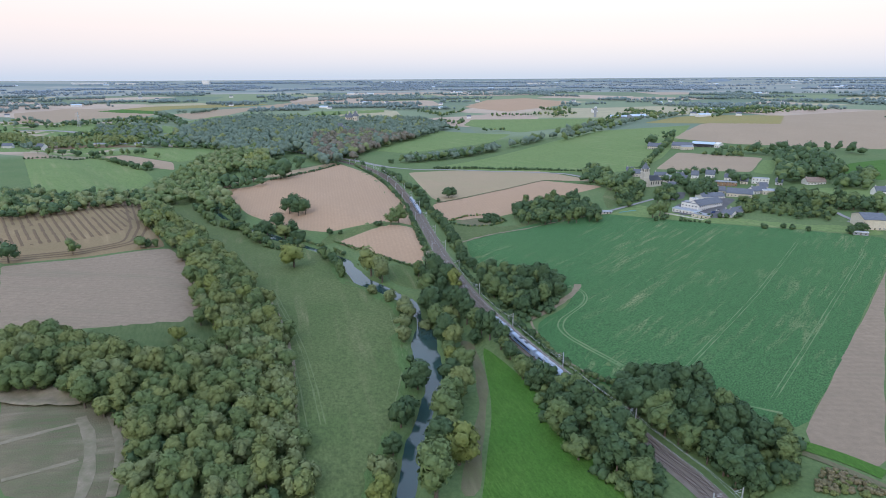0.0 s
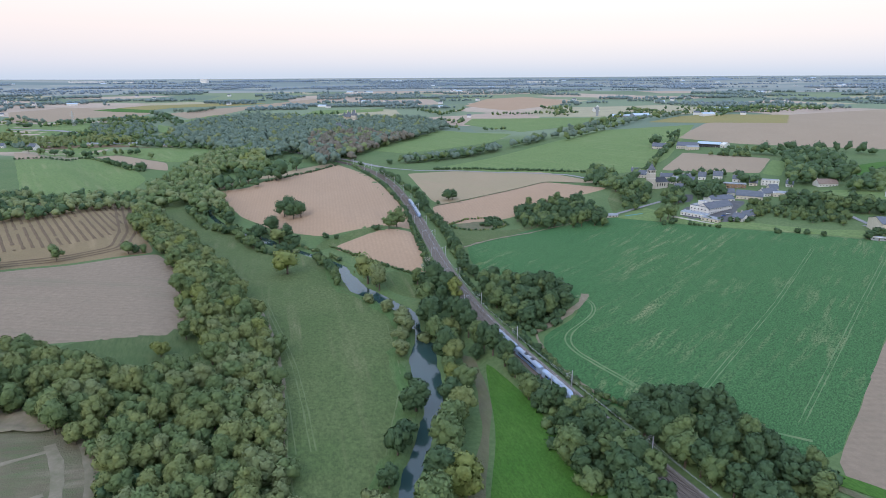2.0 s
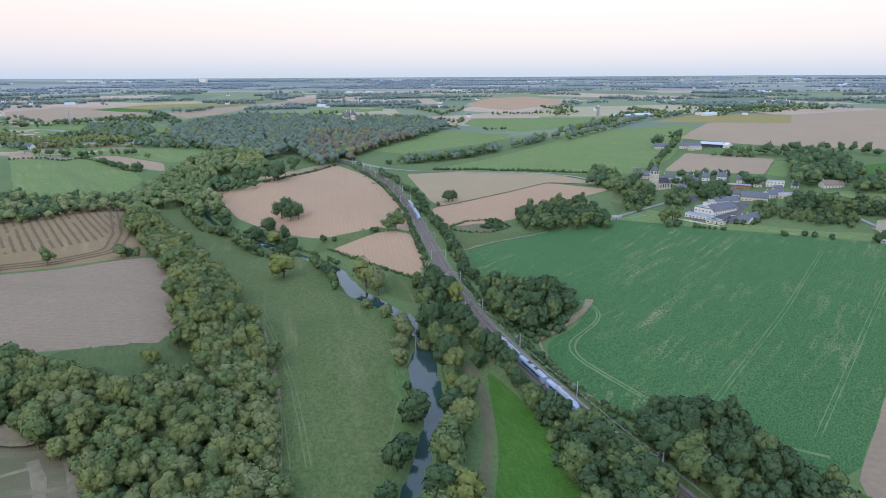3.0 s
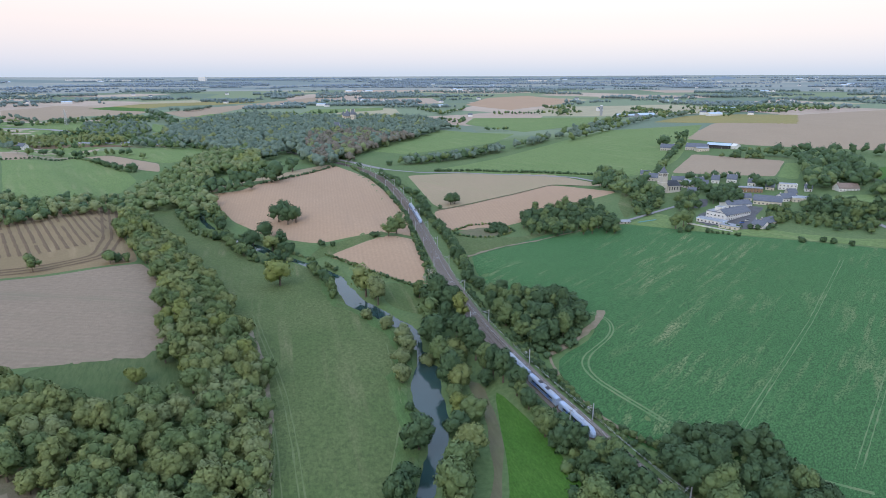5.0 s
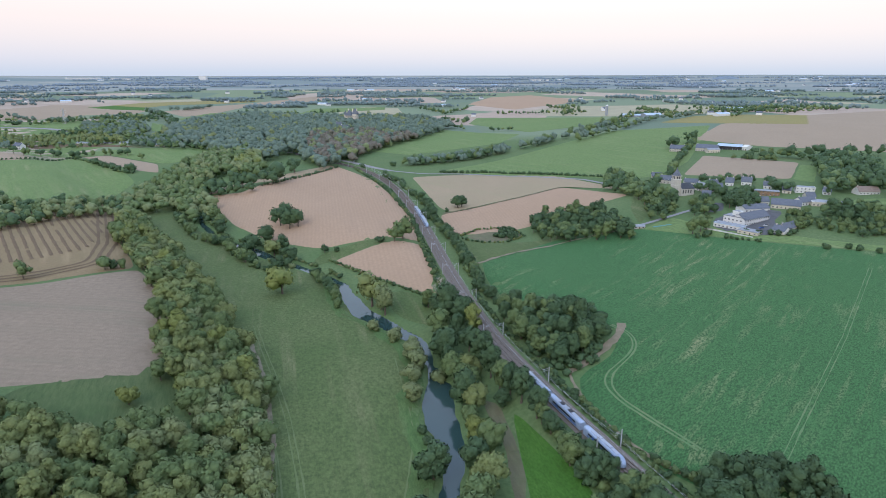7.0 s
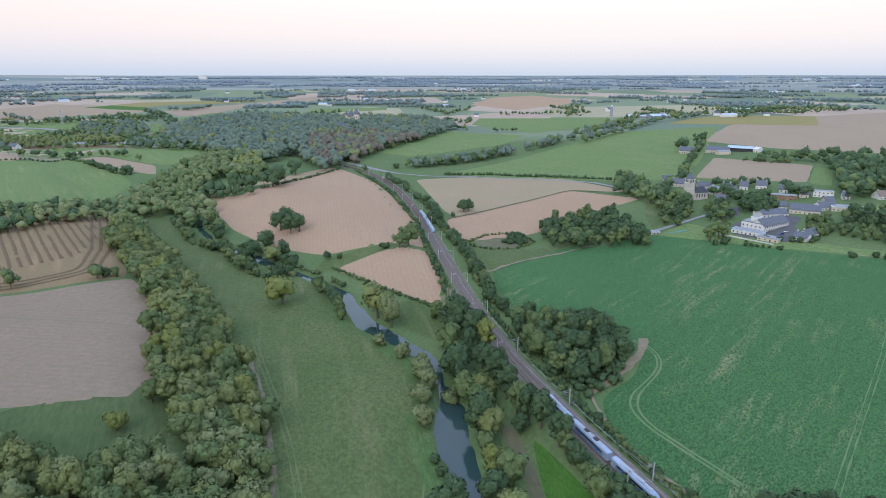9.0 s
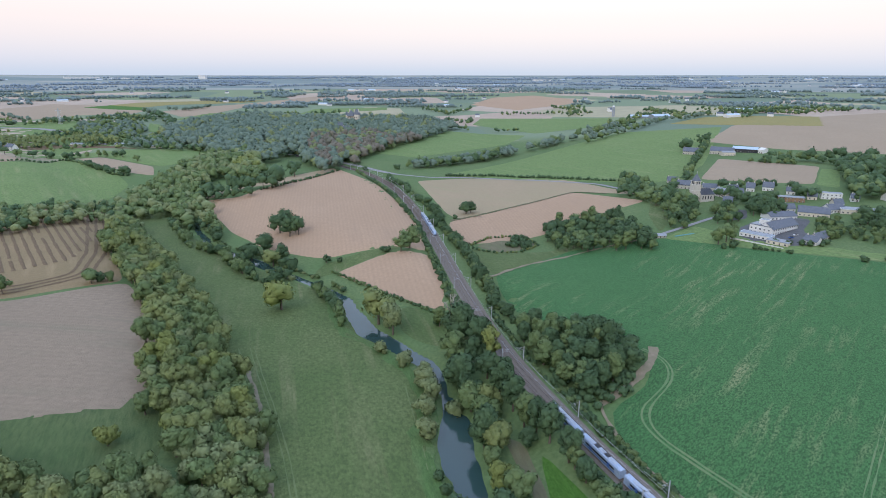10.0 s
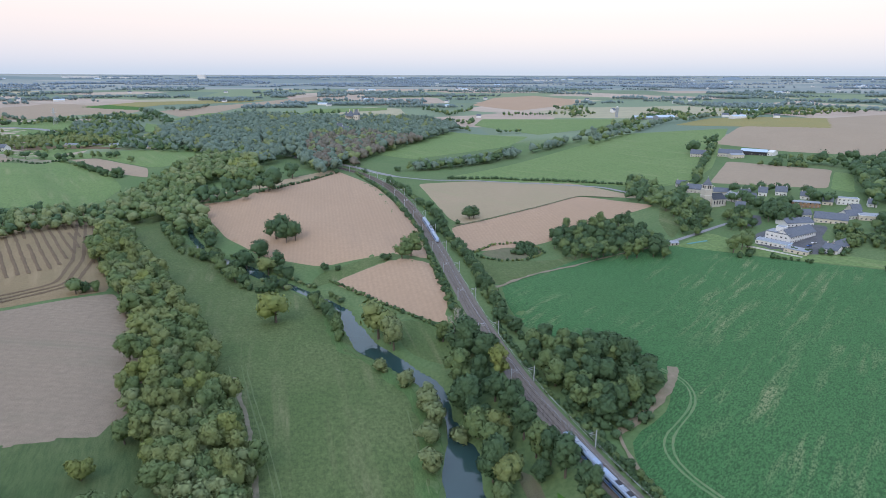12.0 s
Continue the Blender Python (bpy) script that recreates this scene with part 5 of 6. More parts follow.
def loft(sections):
    """A closed shell through equal rings of points."""
    bm = bmesh.new()
    rings = [[bm.verts.new(p) for p in s] for s in sections]
    for a, b in zip(rings, rings[1:]):
        n = len(a)
        for i in range(n):
            bm.faces.new((a[i], a[(i + 1) % n], b[(i + 1) % n], b[i]))
    bm.faces.new(rings[0][::-1])
    bm.faces.new(rings[-1])
    bmesh.ops.recalc_face_normals(bm, faces=bm.faces)
    return bm


def car_ring(y, w, low, high):
    c = 0.35
    return [(-w, y, low), (-w, y, high - 0.9), (-w * 0.93, y, high - c), (-w * 0.6, y, high), (w * 0.6, y, high), (w * 0.93, y, high - c), (w, y, high - 0.9), (w, y, low)]


def blocks(name, spots, material, parent, label=""):
    for cx, cy, cz, sx, sy, sz in spots:
        bm = bmesh.new()
        bmesh.ops.create_cube(bm, size=1, matrix=Matrix.Translation((cx, cy, cz)) @ Matrix.Diagonal((sx, sy, sz, 1)))
        if min(sx, sy, sz) > 0.2:
            bmesh.ops.bevel(bm, geom=bm.edges[:], offset=0.06, segments=1, affect="EDGES")
        part(name, bm, material, parent, label)


def train(nose_y, off, heading, label):
    """A three-car electric train standing along the curve; heading: which way its front looks along the line."""
    root = tagged(new("train"), label, "train")
    for k in range(3):
        mid = nose_y + (12 + 24.6 * k) * (-heading)
        p, d = rail_point(mid, off), rail_way(mid)
        end = 1 if k == 0 else -1 if k == 2 else 0
        y0, y1 = -12.0, 12.0
        secs = []
        if end == -1:
            secs += [car_ring(y0, 0.75, 0.55, 1.7), car_ring(y0 + 0.7, 1.15, 0.45, 2.6), car_ring(y0 + 2.4, 1.4, 0.45, 3.75)]
        else:
            secs += [car_ring(y0, 1.42, 0.45, 3.9)]
        if end == 1:
            secs += [car_ring(y1 - 2.4, 1.4, 0.45, 3.75), car_ring(y1 - 0.7, 1.15, 0.45, 2.6), car_ring(y1, 0.75, 0.55, 1.7)]
        else:
            secs += [car_ring(y1, 1.42, 0.45, 3.9)]
        car = part("car", loft(secs), T_BODY, root)
        car.matrix_world = Matrix.Translation(p) @ Matrix.Rotation(math.atan2(d.y, d.x) - math.pi / 2 + (math.pi if heading < 0 else 0), 4, "Z")
        blocks("window_band", [(s * 1.42, 0, 2.35, 0.06, 17.5, 0.85) for s in (-1, 1)], T_GLASS, car)
        blocks("stripe", [(s * 1.43, 0, 1.25, 0.05, 18.5, 0.55) for s in (-1, 1)], T_BLUE, car)
        blocks("door", [(s * 1.44, y, 1.9, 0.06, 1.4, 2.0) for s in (-1, 1) for y in (-5.5, 5.5)], T_BLUE, car)
        blocks("roof_panel", [(0, y, 3.93, 1.5, 4.6, 0.16) for y in (-6.0, 0.0, 6.0)], T_ROOF, car)
        blocks("roof_unit", [(0, y, 4.1, 1.5, 2.4, 0.4) for y in (-3.0, 3.2)], T_DARK if k == 1 else T_ROOF, car)
        blocks("bogie", [(0, y, 0.3, 2.2, 3.2, 0.55) for y in (-8.3, 8.3)], T_DARK, car)
        if end:
            bm = bmesh.new()
            v = [bm.verts.new(q) for q in ((-0.95, end * 11.35, 2.25), (0.95, end * 11.35, 2.25), (1.05, end * 9.9, 3.45), (-1.05, end * 9.9, 3.45))]
            bm.faces.new(v)
            bmesh.ops.solidify(bm, geom=bm.faces[:], thickness=0.08)
            part("windscreen", bm, T_GLASS, car)
            blocks("headlamp", [(s * 0.6, end * 11.75, 1.25, 0.34, 0.25, 0.2) for s in (-1, 1)], LENS, car)
            blocks("nose_panel", [(0, end * 11.6, 0.8, 1.4, 0.6, 0.5)], T_BLUE, car)
        if k == 1:
            bm = bmesh.new()
            for a, b in (((0, -1.4, 4.0), (0, 0.2, 4.8)), ((0, 0.2, 4.8), (0, -0.8, 5.5)), ((-0.7, -0.8, 5.5), (0.7, -0.8, 5.5))):
                tube_between(bm, a, b, 0.05)
            part("pantograph", bm, T_DARK, car)
    return root


train(588, 2.0, -1, "blue and silver three-car electric train on the curve")
train(324, -2.0, 1, "blue and silver three-car electric train beside trees")

# ---- buildings ----
PLASTER = plain_material("white_render", (0.66, 0.65, 0.62), (0.74, 0.73, 0.70), 0.3)
CREAM = plain_material("cream_render", (0.58, 0.52, 0.42), (0.64, 0.58, 0.48), 0.3)
STONE = plain_material("granite_wall", (0.48, 0.45, 0.39), (0.55, 0.51, 0.45), 0.6, bump=0.5)
SLATE = plain_material("slate_roof", (0.105, 0.12, 0.145), (0.155, 0.17, 0.195), 0.5, 0.6, bump=0.4)
GREYROOF = plain_material("grey_roof", (0.26, 0.28, 0.30), (0.34, 0.36, 0.38), 0.4, 0.7)
BLUEROOF = plain_material("pale_blue_sheet", (0.42, 0.53, 0.62), (0.48, 0.58, 0.66), 0.3, 0.5, 0.1)
TILE = plain_material("weathered_tile", (0.22, 0.17, 0.14), (0.28, 0.22, 0.18), 0.5)
ORANGE = plain_material("orange_cladding", (0.26, 0.165, 0.105), (0.31, 0.20, 0.125), 0.4)
PANE = plain_material("dark_window", (0.03, 0.035, 0.045), (0.045, 0.05, 0.06), 0.5, 0.12, 0, 0)
DOORWOOD = plain_material("painted_door", (0.12, 0.10, 0.08), (0.16, 0.13, 0.10), 0.8)


def box_part(name, x0, x1, y0, y1, z0, z1, material, parent, label=""):
    bm = bmesh.new()
    bmesh.ops.create_cube(bm, size=1, matrix=Matrix.Translation(((x0 + x1) / 2, (y0 + y1) / 2, (z0 + z1) / 2)) @ Matrix.Diagonal((x1 - x0, y1 - y0, z1 - z0, 1)))
    return part(name, bm, material, parent, label)


def openings(root, length, deep, floors, low, wide=1.2, tall=1.4, gap=3.2):
    """Windows with frames along both long walls, and a door."""
    n = max(1, int(length / gap))
    for side, y in ((1, 0.0), (-1, deep)):
        for f in range(floors):
            for k in range(n):
                x = (k + 0.5) * length / n
                z = low + f * 2.9
                if f == 0 and k == n // 2 and side == 1 and n > 1:
                    box_part("door", x - 0.5, x + 0.5, y - 0.06, y + 0.1, 0, 2.1, DOORWOOD, root)
                    continue
                a, b = (y - 0.05, y + 0.1) if side == 1 else (y - 0.1, y + 0.05)
                win = box_part("window", x - wide / 2, x + wide / 2, a, b, z, z + tall, PLASTER, root)
                s = 0.02 if side == 1 else -0.02
                for h in (-0.5, 0.04):
                    box_part("pane", x + h * wide + 0.04, x + (h + 0.46) * wide, a - s if side == 1 else a, b if side == 1 else b - s, z + 0.08, z + tall - 0.08, PANE, win)


def house(seg, deep, eave, ridge, wall, roof, label, floors=1, chimney=1, category="house", name="house"):
    """A gabled building whose front wall stands on the two ends of seg and whose body lies behind it."""
    (xa, ya), (xb, yb) = seg
    length = math.hypot(xb - xa, yb - ya)
    root = tagged(new(name), label, category)
    base = min(ground(xa, ya), ground(xb, yb))
    root.matrix_world = pose(xa, ya, base, 0, 0, math.degrees(math.atan2(yb - ya, xb - xa)))
    bm = bmesh.new()
    ends = []
    for x in (0, length):
        ends.append([bm.verts.new((x, y, z)) for y, z in ((0, -1.5), (0, eave), (deep / 2, ridge), (deep, eave), (deep, -1.5))])
    bm.faces.new(ends[0])
    bm.faces.new(ends[1][::-1])
    for i in range(5):
        bm.faces.new((ends[0][i], ends[1][i], ends[1][(i + 1) % 5], ends[0][(i + 1) % 5]))
    bmesh.ops.recalc_face_normals(bm, faces=bm.faces)
    part("wall", bm, wall, root)
    o, t = 0.45, 0.22
    slope = (ridge - eave) / (deep / 2)
    for sgn, y_out in ((1, -o), (-1, deep + o)):
        bm = bmesh.new()
        z_out = eave - o * slope
        pts = [(x, y, z + h) for x in (-o, length + o) for y, z in ((y_out, z_out), (deep / 2, ridge)) for h in (0.03, t)]
        v = [bm.verts.new(p) for p in pts]
        for q in ((0, 1, 3, 2), (4, 6, 7, 5), (0, 4, 5, 1), (2, 3, 7, 6), (1, 5, 7, 3), (0, 2, 6, 4)):
            bm.faces.new([v[i] for i in q])
        bmesh.ops.recalc_face_normals(bm, faces=bm.faces)
        part("roof", bm, roof, root)
    for k in range(chimney):
        x = 0.6 if k == 0 else length - 1.4
        box_part("chimney", x, x + 0.8, deep / 2 - 0.4, deep / 2 + 0.4, ridge - 0.8, ridge + 1.3, STONE, root)
    openings(root, length, deep, floors, 0.9)
    return root


def flat_block(seg, deep, high, wall, roof, label, floors=1, category="building", name="building"):
    (xa, ya), (xb, yb) = seg
    length = math.hypot(xb - xa, yb - ya)
    root = tagged(new(name), label, category)
    root.matrix_world = pose(xa, ya, min(ground(xa, ya), ground(xb, yb)), 0, 0, math.degrees(math.atan2(yb - ya, xb - xa)))
    box_part("wall", 0, length, 0, deep, -1.5, high, wall, root)
    box_part("roof", -0.3, length + 0.3, -0.3, deep + 0.3, high + 0.003, high + 0.3, roof, root)
    box_part("parapet", 0.5, length - 0.5, 0.5, deep - 0.5, high + 0.303, high + 0.45, GREYROOF, root)
    openings(root, length, deep, floors, 0.9)
    return root


flat_block([(255, 561), (265, 547)], 13, 7.2, PLASTER, SLATE, "white two-storey school block with a dark flat roof", 2)
house([(266, 546), (297, 563)], 13, 5.6, 10, PLASTER, SLATE, "white gabled school wing with a slate roof", 2, 0, "building", "school_wing")
flat_block([(262, 560), (266, 555)], 6, 10.5, PLASTER, PLASTER, "small white stair tower above the school roof", 1)
flat_block([(243, 553), (258, 535)], 9, 3.4, PLASTER, BLUEROOF, "long low white building with a pale blue roof", 1)
flat_block([(252, 530), (262, 518)], 10, 3.0, CREAM, GREYROOF, "low garage row with a grey flat roof", 1)
house([(278, 526), (283, 517)], 9, 3.2, 6.5, PLASTER, SLATE, "small white house with a dark slate roof", 1, 1)
house([(288, 523), (303, 532)], 8, 3.2, 7.0, STONE, SLATE, "stone cottage with a steep slate roof", 1, 1)
flat_block([(331, 652), (352, 643)], 9, 5.0, ORANGE, GREYROOF, "modern house with orange cladding and grey roof", 2, "house", "house")
flat_block([(374, 653), (390, 646)], 9, 6.0, PLASTER, PLASTER, "white cubic modern house with a flat roof", 2, "house", "house")
for seg in ([(325, 701), (332, 697)], [(342, 700), (351, 695)], [(304, 693), (314, 693)]):
    house(seg, 9, 4.2, 9.0, PLASTER, SLATE, "white village house with a steep slate roof", 1, 2)
house([(319, 600), (340, 588)], 14, 4.0, 8.5, CREAM, SLATE, "long village hall with a slate roof", 1, 0, "building", "hall")
house([(289, 589), (314, 592)], 14, 3.6, 6.6, PLASTER, SLATE, "low building with a wide dark slate roof", 1, 0, "building", "hall")
house([(349, 601), (366, 605)], 11, 3.6, 7.5, PLASTER, SLATE, "village house with a dark slate roof", 1, 1)
flat_block([(357, 599), (382, 587)], 14, 4.2, CREAM, PLASTER, "long workshop with a white flat roof", 1)
house([(286, 692), (292, 674)], 12, 4.5, 8.5, STONE, GREYROOF, "old stone house with a pale grey roof", 1, 1)
house([(264, 732), (280, 722)], 10, 4.5, 9.0, STONE, SLATE, "stone house with a blue-grey slate roof", 2, 2)
house([(285, 713), (301, 709)], 9, 4.0, 7.5, STONE, SLATE, "stone house with a slate roof behind the church", 1, 1)
house([(396, 939), (421, 922)], 16, 5.0, 10.0, STONE, SLATE, "long stone farm building with a slate roof", 1, 1, "barn", "barn")
house([(430, 943), (457, 924)], 22, 5.5, 8.0, T_DARK, BLUEROOF, "open farm shed with a pale blue sheet roof", 1, 0, "barn", "barn")
house([(458, 924), (462, 918)], 14, 5.0, 7.5, PLASTER, PLASTER, "white rendered end shed of the farm", 1, 0, "barn", "barn")
house([(360, 946), (377, 936)], 12, 5.0, 10.0, STONE, SLATE, "stone farmhouse with a slate roof", 2, 2)
house([(404, 917), (422, 916)], 10, 5.0, 6.5, CREAM, GREYROOF, "cream rendered farm outbuilding with a grey roof", 1, 0, "barn", "barn")
house([(363, 458), (380, 454)], 24, 9.0, 12.5, CREAM, SLATE, "large pale sports hall with a slate roof", 1, 0, "building", "hall")
house([(423, 629), (444, 629)], 11, 3.5, 8.0, PLASTER, TILE, "white cottage with a weathered brown roof", 1, 1)
house([(453, 566), (465, 565)], 9, 4.5, 9.0, PLASTER, SLATE, "white house with a blue slate roof", 1, 2)
flat_block([(348, 448), (357, 443)], 4, 2.6, GREYROOF, PLASTER, "low white-roofed shelter beside the hedge", 1, "shed", "shed")
farm_x, farm_y = -710.1, 1098.3
house([(farm_x, farm_y), (farm_x + 17, farm_y - 8)], 10, 6.0, 11.0, PLASTER, SLATE, "white farmhouse with two chimneys", 2, 2)
house([(-766, 1091), (-750, 1095)], 12, 4.5, 9.0, PLASTER, SLATE, "far white farmhouse among trees", 1, 1)
SHEDROOF = plain_material("weathered_sheet_roof", (0.27, 0.30, 0.335), (0.33, 0.36, 0.39), 0.4, 0.9)
for x, y, n in ((-655.5, 1188.0, 26), (-607.3, 1166.7, 34), (-554.5, 1145.5, 20), (-486.4, 1112.9, 30)):
    seg = [(x, y), (x + n * 0.95, y - n * 0.3)]
    house(seg, 8, 2.4, 4.2, STONE, SHEDROOF, "long low farm shed with a weathered grey roof", 1, 0, "barn", "barn")


TEAL = plain_material("teal_sheeting", (0.09, 0.24, 0.21), (0.13, 0.29, 0.25), 0.5, 0.8)
ribbon("ground_sheet", [(193, 559), (202, 562), (211, 564)], 2.6, TEAL, 0.5, label="strip of teal sheeting on the lawn", category="sheet", kind="thing")
house([(173, 558), (186, 559)], 6, 2.4, 3.6, STONE, GREYROOF, "low stone shed with a grey roof by the copse", 1, 0, "shed", "shed")


def garden_wall(seg, high):
    """A low rendered wall with a coping, standing on the two ends of seg."""
    (xa, ya), (xb, yb) = seg
    length = math.hypot(xb - xa, yb - ya)
    root = tagged(new("garden_wall"), "low white rendered wall along the school lawn", "wall")
    root.matrix_world = pose(xa, ya, min(ground(xa, ya), ground(xb, yb)), 0, 0, math.degrees(math.atan2(yb - ya, xb - xa)))
    box_part("wall", 0, length, 0, 0.3, -1, high, PLASTER, root)
    box_part("coping", -0.05, length + 0.05, -0.05, 0.35, high + 0.003, high + 0.1, GREYROOF, root)


garden_wall([(232, 546), (257, 515)], 1.6)


def build_car(paint, label):
    """A small parked car, its nose along +y."""
    root = tagged(new("car"), label, "car", "parked cars")
    part("body", loft([[(s * w, y, z) for s, z in ((-1, 0.3), (-1, h), (1, h), (1, 0.3))] for y, w, h in ((-2.05, 0.7, 0.75), (-1.85, 0.85, 0.95), (1.2, 0.86, 0.95), (1.95, 0.75, 0.7))]), paint, root)
    part("cabin", loft([[(s * w, y, z) for s, z in ((-1, 0.95), (-0.85, h), (0.85, h), (1, 0.95))] for y, w, h in ((-1.7, 0.76, 1.2), (-1.2, 0.78, 1.48), (0.1, 0.78, 1.5), (0.9, 0.76, 1.1))]), PANE, root)
    for sx in (-0.8, 0.8):
        for y in (-1.3, 1.25):
            bm = bmesh.new()
            bmesh.ops.create_cone(bm, cap_ends=True, segments=12, radius1=0.32, radius2=0.32, depth=0.22, matrix=Matrix.Translation((sx, y, 0.32)) @ Matrix.Rotation(1.5708, 4, "Y"))
            part("wheel", bm, T_DARK, root)
    return root


CARS = ((272.0, 620.2, 20, PLASTER, "white small car parked on the village square"), (272.9, 612.4, 25, T_DARK, "dark small car parked on the village square"), (283.8, 544.3, 110, PLASTER, "white small car parked in the school yard"), (276.6, 538.4, 105, T_BLUE, "blue small car parked in the school yard"), (324.5, 633.6, 60, PLASTER, "white small car parked beside a hedge"))
for x, y, turn, paint, label in CARS:
    build_car(paint, label).matrix_world = pose(x, y, ground(x, y) + 0.35, 0, 0, turn)


def church():
    """A granite church: square tower with a slate spire, nave, apse with a conical roof."""
    x, y = 256.5, 669.8
    root = tagged(new("church"), "granite village church with square tower and slate spire", "church")
    root.matrix_world = pose(x, y, ground(x, y), 0, 0, 12)
    box_part("tower", -3.6, 3.6, -3.6, 3.6, -1, 17.5, STONE, root)
    box_part("belfry", -3.3, 3.3, -3.3, 3.3, 17.5, 21, STONE, root)
    for z in (11.5, 17.4, 21.0):
        box_part("string_course", -3.85, 3.85, -3.85, 3.85, z, z + 0.35, PLASTER, root)
    bm = bmesh.new()
    bmesh.ops.create_cone(bm, cap_ends=True, segments=8, radius1=4.6, radius2=0.1, depth=7.0, matrix=Matrix.Translation((0, 0, 24.9)) @ Matrix.Rotation(radians(22.5), 4, "Z"))
    part("spire", bm, SLATE, root)
    bm = bmesh.new()
    tube_between(bm, (0, 0, 28.2), (0, 0, 30.4), 0.1)
    tube_between(bm, (-0.6, 0, 29.7), (0.6, 0, 29.7), 0.08)
    part("cross", bm, MASTGREY, root)
    for a in range(4):
        for s in (-1.2, 1.2):
            w = box_part("belfry_window", s - 0.55, s + 0.55, -3.36, -3.2, 17.9, 20.6, PANE, root)
            w.matrix_basis = Matrix.Rotation(a * math.pi / 2, 4, "Z")
    bm = bmesh.new()
    ends = [[bm.verts.new((xx, yy, z)) for yy, z in ((-5.5, -1), (-5.5, 8), (0, 13), (5.5, 8), (5.5, -1))] for xx in (3.6, 17)]
    bm.faces.new(ends[0])
    bm.faces.new(ends[1][::-1])
    for i in range(5):
        bm.faces.new((ends[0][i], ends[1][i], ends[1][(i + 1) % 5], ends[0][(i + 1) % 5]))
    bmesh.ops.recalc_face_normals(bm, faces=bm.faces)
    part("nave", bm, STONE, root)
    for s in (-1, 1):
        bm = bmesh.new()
        v = [bm.verts.new(p) for p in ((3.62, s * 6, 7.7), (17.3, s * 6, 7.7), (17.3, 0, 13.1), (3.62, 0, 13.1))]
        f = bm.faces.new(v)
        bmesh.ops.solidify(bm, geom=[f], thickness=0.25)
        part("nave_roof", bm, SLATE, root)
        for k in range(4):
            box_part("nave_window", 5.5 + k * 3, 6.6 + k * 3, s * 5.56 - 0.06, s * 5.56 + 0.06, 3, 6.5, PANE, root)
    bm = bmesh.new()
    bmesh.ops.create_cone(bm, cap_ends=True, segments=10, radius1=5.3, radius2=5.3, depth=8.5, matrix=Matrix.Translation((17, 0, 3.25)))
    part("apse", bm, STONE, root)
    bm = bmesh.new()
    bmesh.ops.create_cone(bm, cap_ends=True, segments=10, radius1=5.8, radius2=0.2, depth=5.2, matrix=Matrix.Translation((17, 0, 10.1)))
    part("apse_roof", bm, SLATE, root)
    for k in range(-2, 3):
        a = k * 0.62 - 0.4
        w = box_part("apse_window", 5.22, 5.36, -0.5, 0.5, 2.5, 6.0, PANE, root)
        w.matrix_basis = Matrix.Translation((17, 0, 0)) @ Matrix.Rotation(a, 4, "Z")


church()


def manor():
    """A tall pale manor above the forest, with steep slate roofs and a turret."""
    x, y = -176.6, 1455.0
    root = tagged(new("manor_house"), "pale stone manor with steep slate roofs above the forest", "castle")
    root.matrix_world = pose(x, y, ground(x, y), 0, 0, -12)
    box_part("wing", -13, 4, -6, 6, -4, 24, CREAM, root)
    box_part("keep", 4, 14, -7, 7, -4, 27, CREAM, root)
    for cx, r, z, h in ((-4.5, 9.5, 24, 12), (9, 7.4, 27, 13)):
        bm = bmesh.new()
        bmesh.ops.create_cone(bm, cap_ends=True, segments=4, radius1=r * 1.3, radius2=1.0, depth=h, matrix=Matrix.Translation((cx, 0, z + h / 2)) @ Matrix.Rotation(radians(45), 4, "Z"))
        part("roof", bm, SLATE, root)
    bm = bmesh.new()
    bmesh.ops.create_cone(bm, cap_ends=True, segments=12, radius1=3.2, radius2=3.2, depth=30, matrix=Matrix.Translation((-13, -4, 11)))
    part("turret", bm, CREAM, root)
    bm = bmesh.new()
    bmesh.ops.create_cone(bm, cap_ends=True, segments=12, radius1=3.8, radius2=0.1, depth=10, matrix=Matrix.Translation((-13, -4, 31)))
    part("turret_roof", bm, SLATE, root)
    for k in range(5):
        for z in (8, 14, 20):
            box_part("window", -10 + k * 5, -8.6 + k * 5, -7.12 if k > 2 else -6.12, -6.9 if k > 2 else -5.9, z, z + 2.4, PANE, root)
    for cx in (-8, 2, 12):
        box_part("chimney", cx, cx + 1.6, -1, 1, 28, 39, CREAM, root)


manor()
house([(-191, 1310), (-181, 1310)], 10, 16, 23, PLASTER, SLATE, "white lodge with a slate roof in the forest", 1, 1)
house([(-178, 1288), (-166, 1287)], 10, 14, 19, PLASTER, SLATE, "white forest lodge with a steep roof", 1, 1)


def pylon(x, y, high):
    root = tagged(new("pylon"), "pale steel lattice pylon standing in farmland", "pylon")
    root.matrix_world = pose(x, y, ground(x, y))
    for sx, sy in ((-1, -1), (-1, 1), (1, -1), (1, 1)):
        bm = bmesh.new()
        tube_between(bm, (sx * 3, sy * 3, -1), (sx * 0.5, sy * 0.5, high), 0.3)
        part("leg", bm, MASTGREY, root)
    bm = bmesh.new()
    for k in range(8):
        a, b = k / 8, (k + 1) / 8
        for s in (-1, 1):
            wa, wb = 3 - 2.5 * a, 3 - 2.5 * b
            tube_between(bm, (-wa, s * wa, a * high), (wb, s * wb, b * high), 0.14, 4)
            tube_between(bm, (s * wa, -wa, a * high), (s * wb, wb, b * high), 0.14, 4)
    part("lattice", bm, MASTGREY, root)
    for z in (0.72, 0.86):
        bm = bmesh.new()
        tube_between(bm, (-6, 0, z * high), (6, 0, z * high), 0.25)
        part("crossarm", bm, MASTGREY, root)


pylon(-848.8, 1490.3, 36)


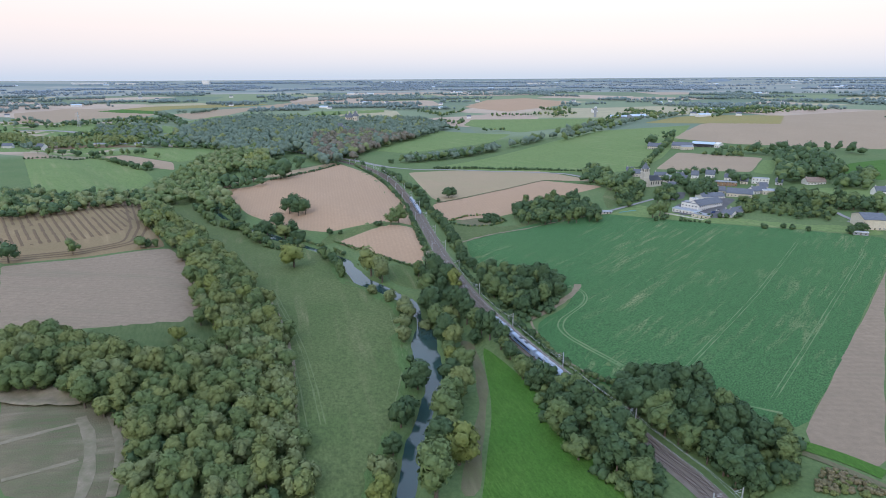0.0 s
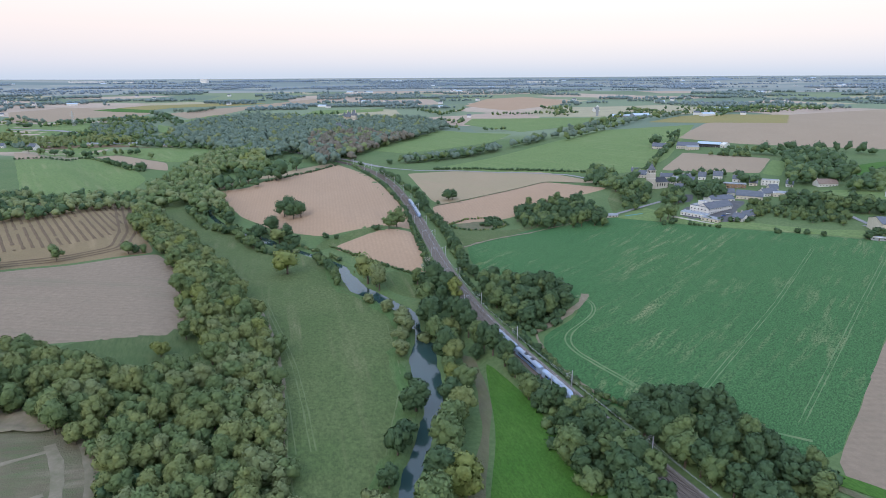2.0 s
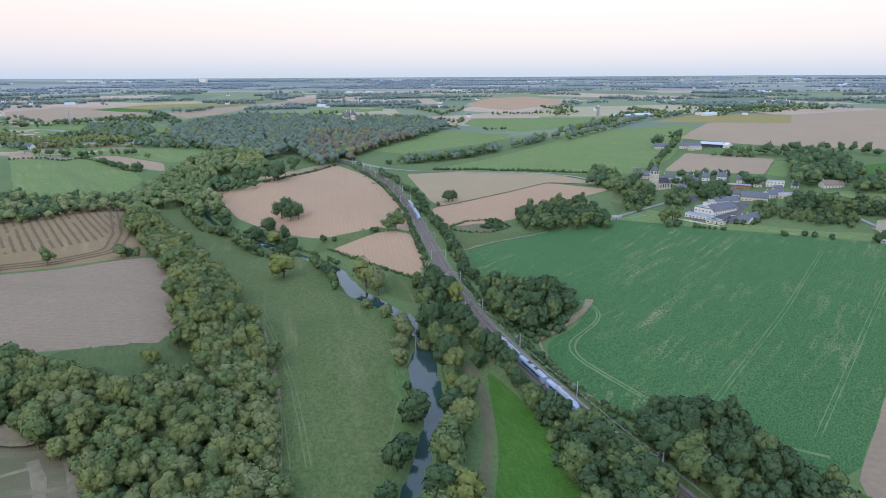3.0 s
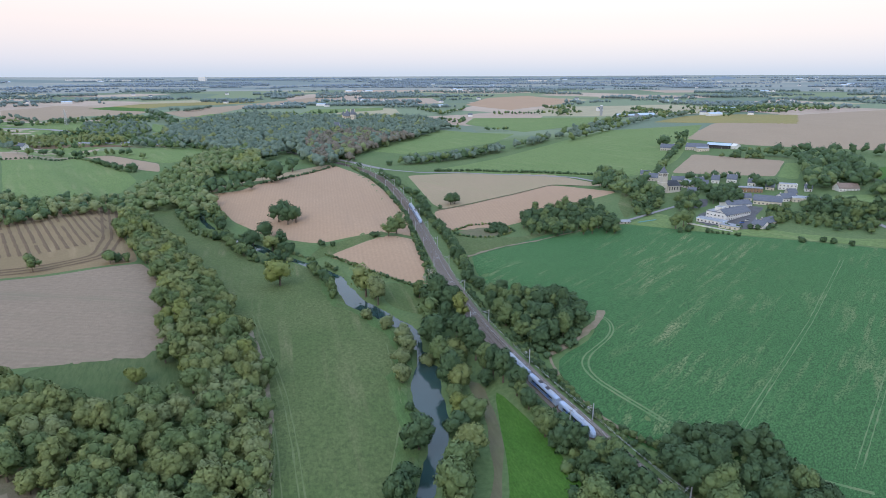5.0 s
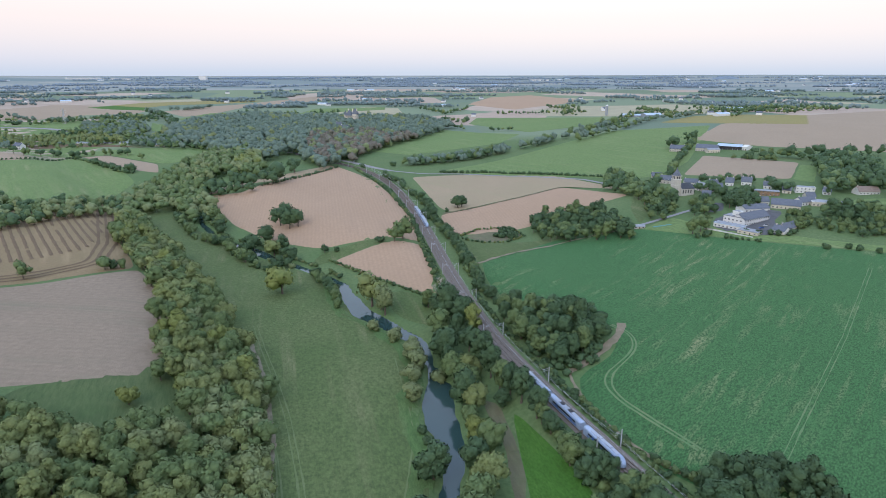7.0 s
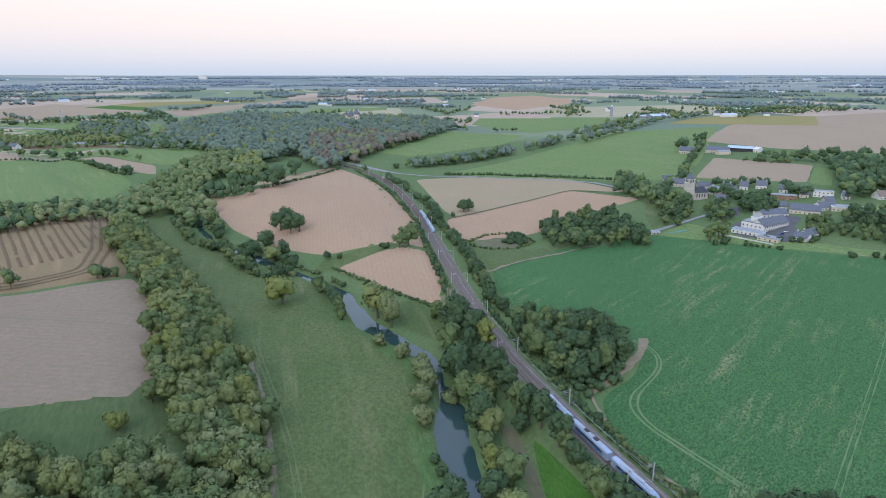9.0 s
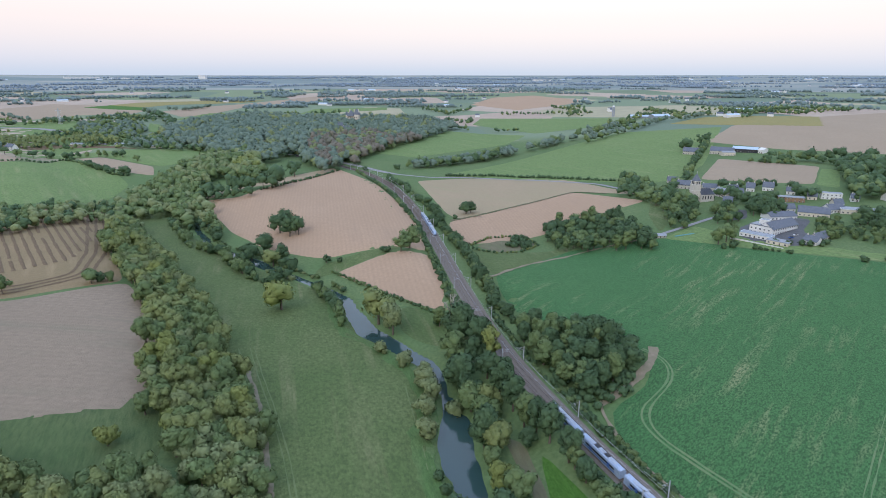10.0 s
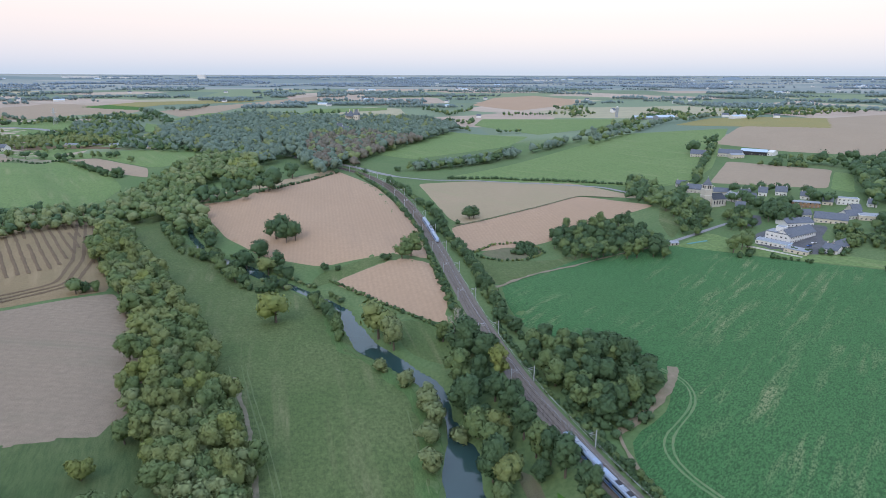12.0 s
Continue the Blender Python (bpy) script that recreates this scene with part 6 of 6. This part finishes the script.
def far_houses(count, near, far, seed):
    """Scattered pale farmhouses and sheds on the plateau, too far off to pick apart."""
    rng = random.Random(seed)
    verts, faces, slots = [], [], []
    for _ in range(count):
        r = near * (far / near) ** rng.random()
        a = rng.uniform(-0.72, 0.72)
        cx, cy = r * math.sin(a), r * math.cos(a)
        for _ in range(rng.choice((1, 1, 2, 4))):
            x, y = cx + rng.uniform(-50, 50), cy + rng.uniform(-40, 40)
            if any(inside(q, x, y) for q in OPEN_LAND):
                continue
            l, w, e, h = rng.choice(((6, 4.5, 5, 9), (7, 5, 5, 9), (16, 7, 5, 8)))
            z, t = ground(x, y), rng.uniform(-0.7, 0.7)
            at = len(verts)
            for sx in (-l, l):
                for yy, zz in ((-w, -1), (-w, e), (0, h), (w, e), (w, -1)):
                    verts.append((x + sx * math.cos(t) - yy * math.sin(t), y + sx * math.sin(t) + yy * math.cos(t), z + zz))
            for q, s in (((0, 1, 6, 5), 0), ((3, 4, 9, 8), 0), ((0, 4, 3, 2, 1), 0), ((5, 6, 7, 8, 9), 0), ((1, 2, 7, 6), 1 + (l > 10)), ((2, 3, 8, 7), 1 + (l > 10))):
                faces.append([i + at for i in q])
                slots.append(s)
    me = bpy.data.meshes.new("far_houses")
    me.from_pydata(verts, [], faces)
    for mat in (PLASTER, SLATE, BLUEROOF):
        me.materials.append(mat)
    me.polygons.foreach_set("material_index", slots)
    return tagged(linked("far_houses", me), "scattered pale farmhouses far off on the plateau", "houses", kind="stuff")


far_houses(100, 1450, 4600, 21)
for seg, deep, tall in (([(-2133, 3745), (-1990, 3861)], 60, 13), ([(-1899, 3782), (-1787, 3798)], 60, 12), ([(-1427, 3926), (-1385, 3929)], 40, 26), ([(633, 3872), (754, 3844)], 60, 10)):
    flat_block(seg, deep, tall, PLASTER, PLASTER, "long white industrial hall near the horizon", 1, "building", "industrial_hall")
house([(453, 1459), (500, 1448)], 26, 5.0, 8.0, GREYROOF, BLUEROOF, "long pale farm shed on the plateau", 1, 0, "barn", "barn")
house([(495, 1422), (535, 1429)], 26, 6.0, 10.0, GREYROOF, BLUEROOF, "wide pale farm shed on the plateau", 1, 0, "barn", "barn")


def silo(x, y):
    root = tagged(new("silo"), "tall grey farm silo with a pale domed cap", "silo")
    root.matrix_world = pose(x, y, ground(x, y))
    bm = bmesh.new()
    bmesh.ops.create_cone(bm, cap_ends=True, segments=16, radius1=3.4, radius2=3.4, depth=24, matrix=Matrix.Translation((0, 0, 11)))
    part("barrel", bm, GREYROOF, root)
    bm = bmesh.new()
    bmesh.ops.create_cone(bm, cap_ends=True, segments=16, radius1=3.6, radius2=1.4, depth=2.4, matrix=Matrix.Translation((0, 0, 24.2)))
    part("cap", bm, PLASTER, root)


silo(435.2, 1530.0)
for seg, wall in (([(355, 679), (362, 675)], PLASTER), ([(361, 654), (368, 650)], CREAM), ([(316, 613), (325, 613)], PLASTER), ([(393, 638), (399, 635)], PLASTER), ([(366, 621), (375, 621)], STONE), ([(278, 654), (285, 650)], STONE), ([(265, 759), (276, 756)], STONE), ([(303, 685), (313, 682)], CREAM)):
    house(seg, 8, 3.6, 7.4, wall, SLATE, "village house with a slate roof", 1, 1)


def dead_tree(x, y):
    rng = random.Random(4)
    root = tagged(new("dead_tree"), "bare dead tree with bleached forked branches", "tree", "field trees")
    root.matrix_world = pose(x, y, ground(x, y))
    pale = plain_material("bleached_wood", (0.42, 0.38, 0.33), (0.5, 0.46, 0.4), 1.5)

    def grow(target, a, d, length, r, depth):
        b = a + d * length
        tube_between(target, a, b, r, 5)
        if depth:
            for _ in range(3):
                nd = (d + Vector((rng.uniform(-0.8, 0.8), rng.uniform(-0.8, 0.8), rng.uniform(-0.1, 0.6)))).normalized()
                grow(target, b, nd, length * rng.uniform(0.55, 0.8), r * 0.6, depth - 1)

    bm = bmesh.new()
    grow(bm, Vector((0, 0, -0.5)), Vector((0.04, 0, 1)), 7.0, 0.32, 0)
    part("trunk", bm, pale, root)
    fork = Vector((0.28, 0, 6.5))
    for _ in range(4):
        bm = bmesh.new()
        way = Vector((rng.uniform(-0.7, 0.7), rng.uniform(-0.7, 0.7), rng.uniform(0.8, 1.2))).normalized()
        grow(bm, fork, way, rng.uniform(4.0, 5.5), 0.19, 3)
        part("branch", bm, pale, root)


dead_tree(3.1, 420.7)
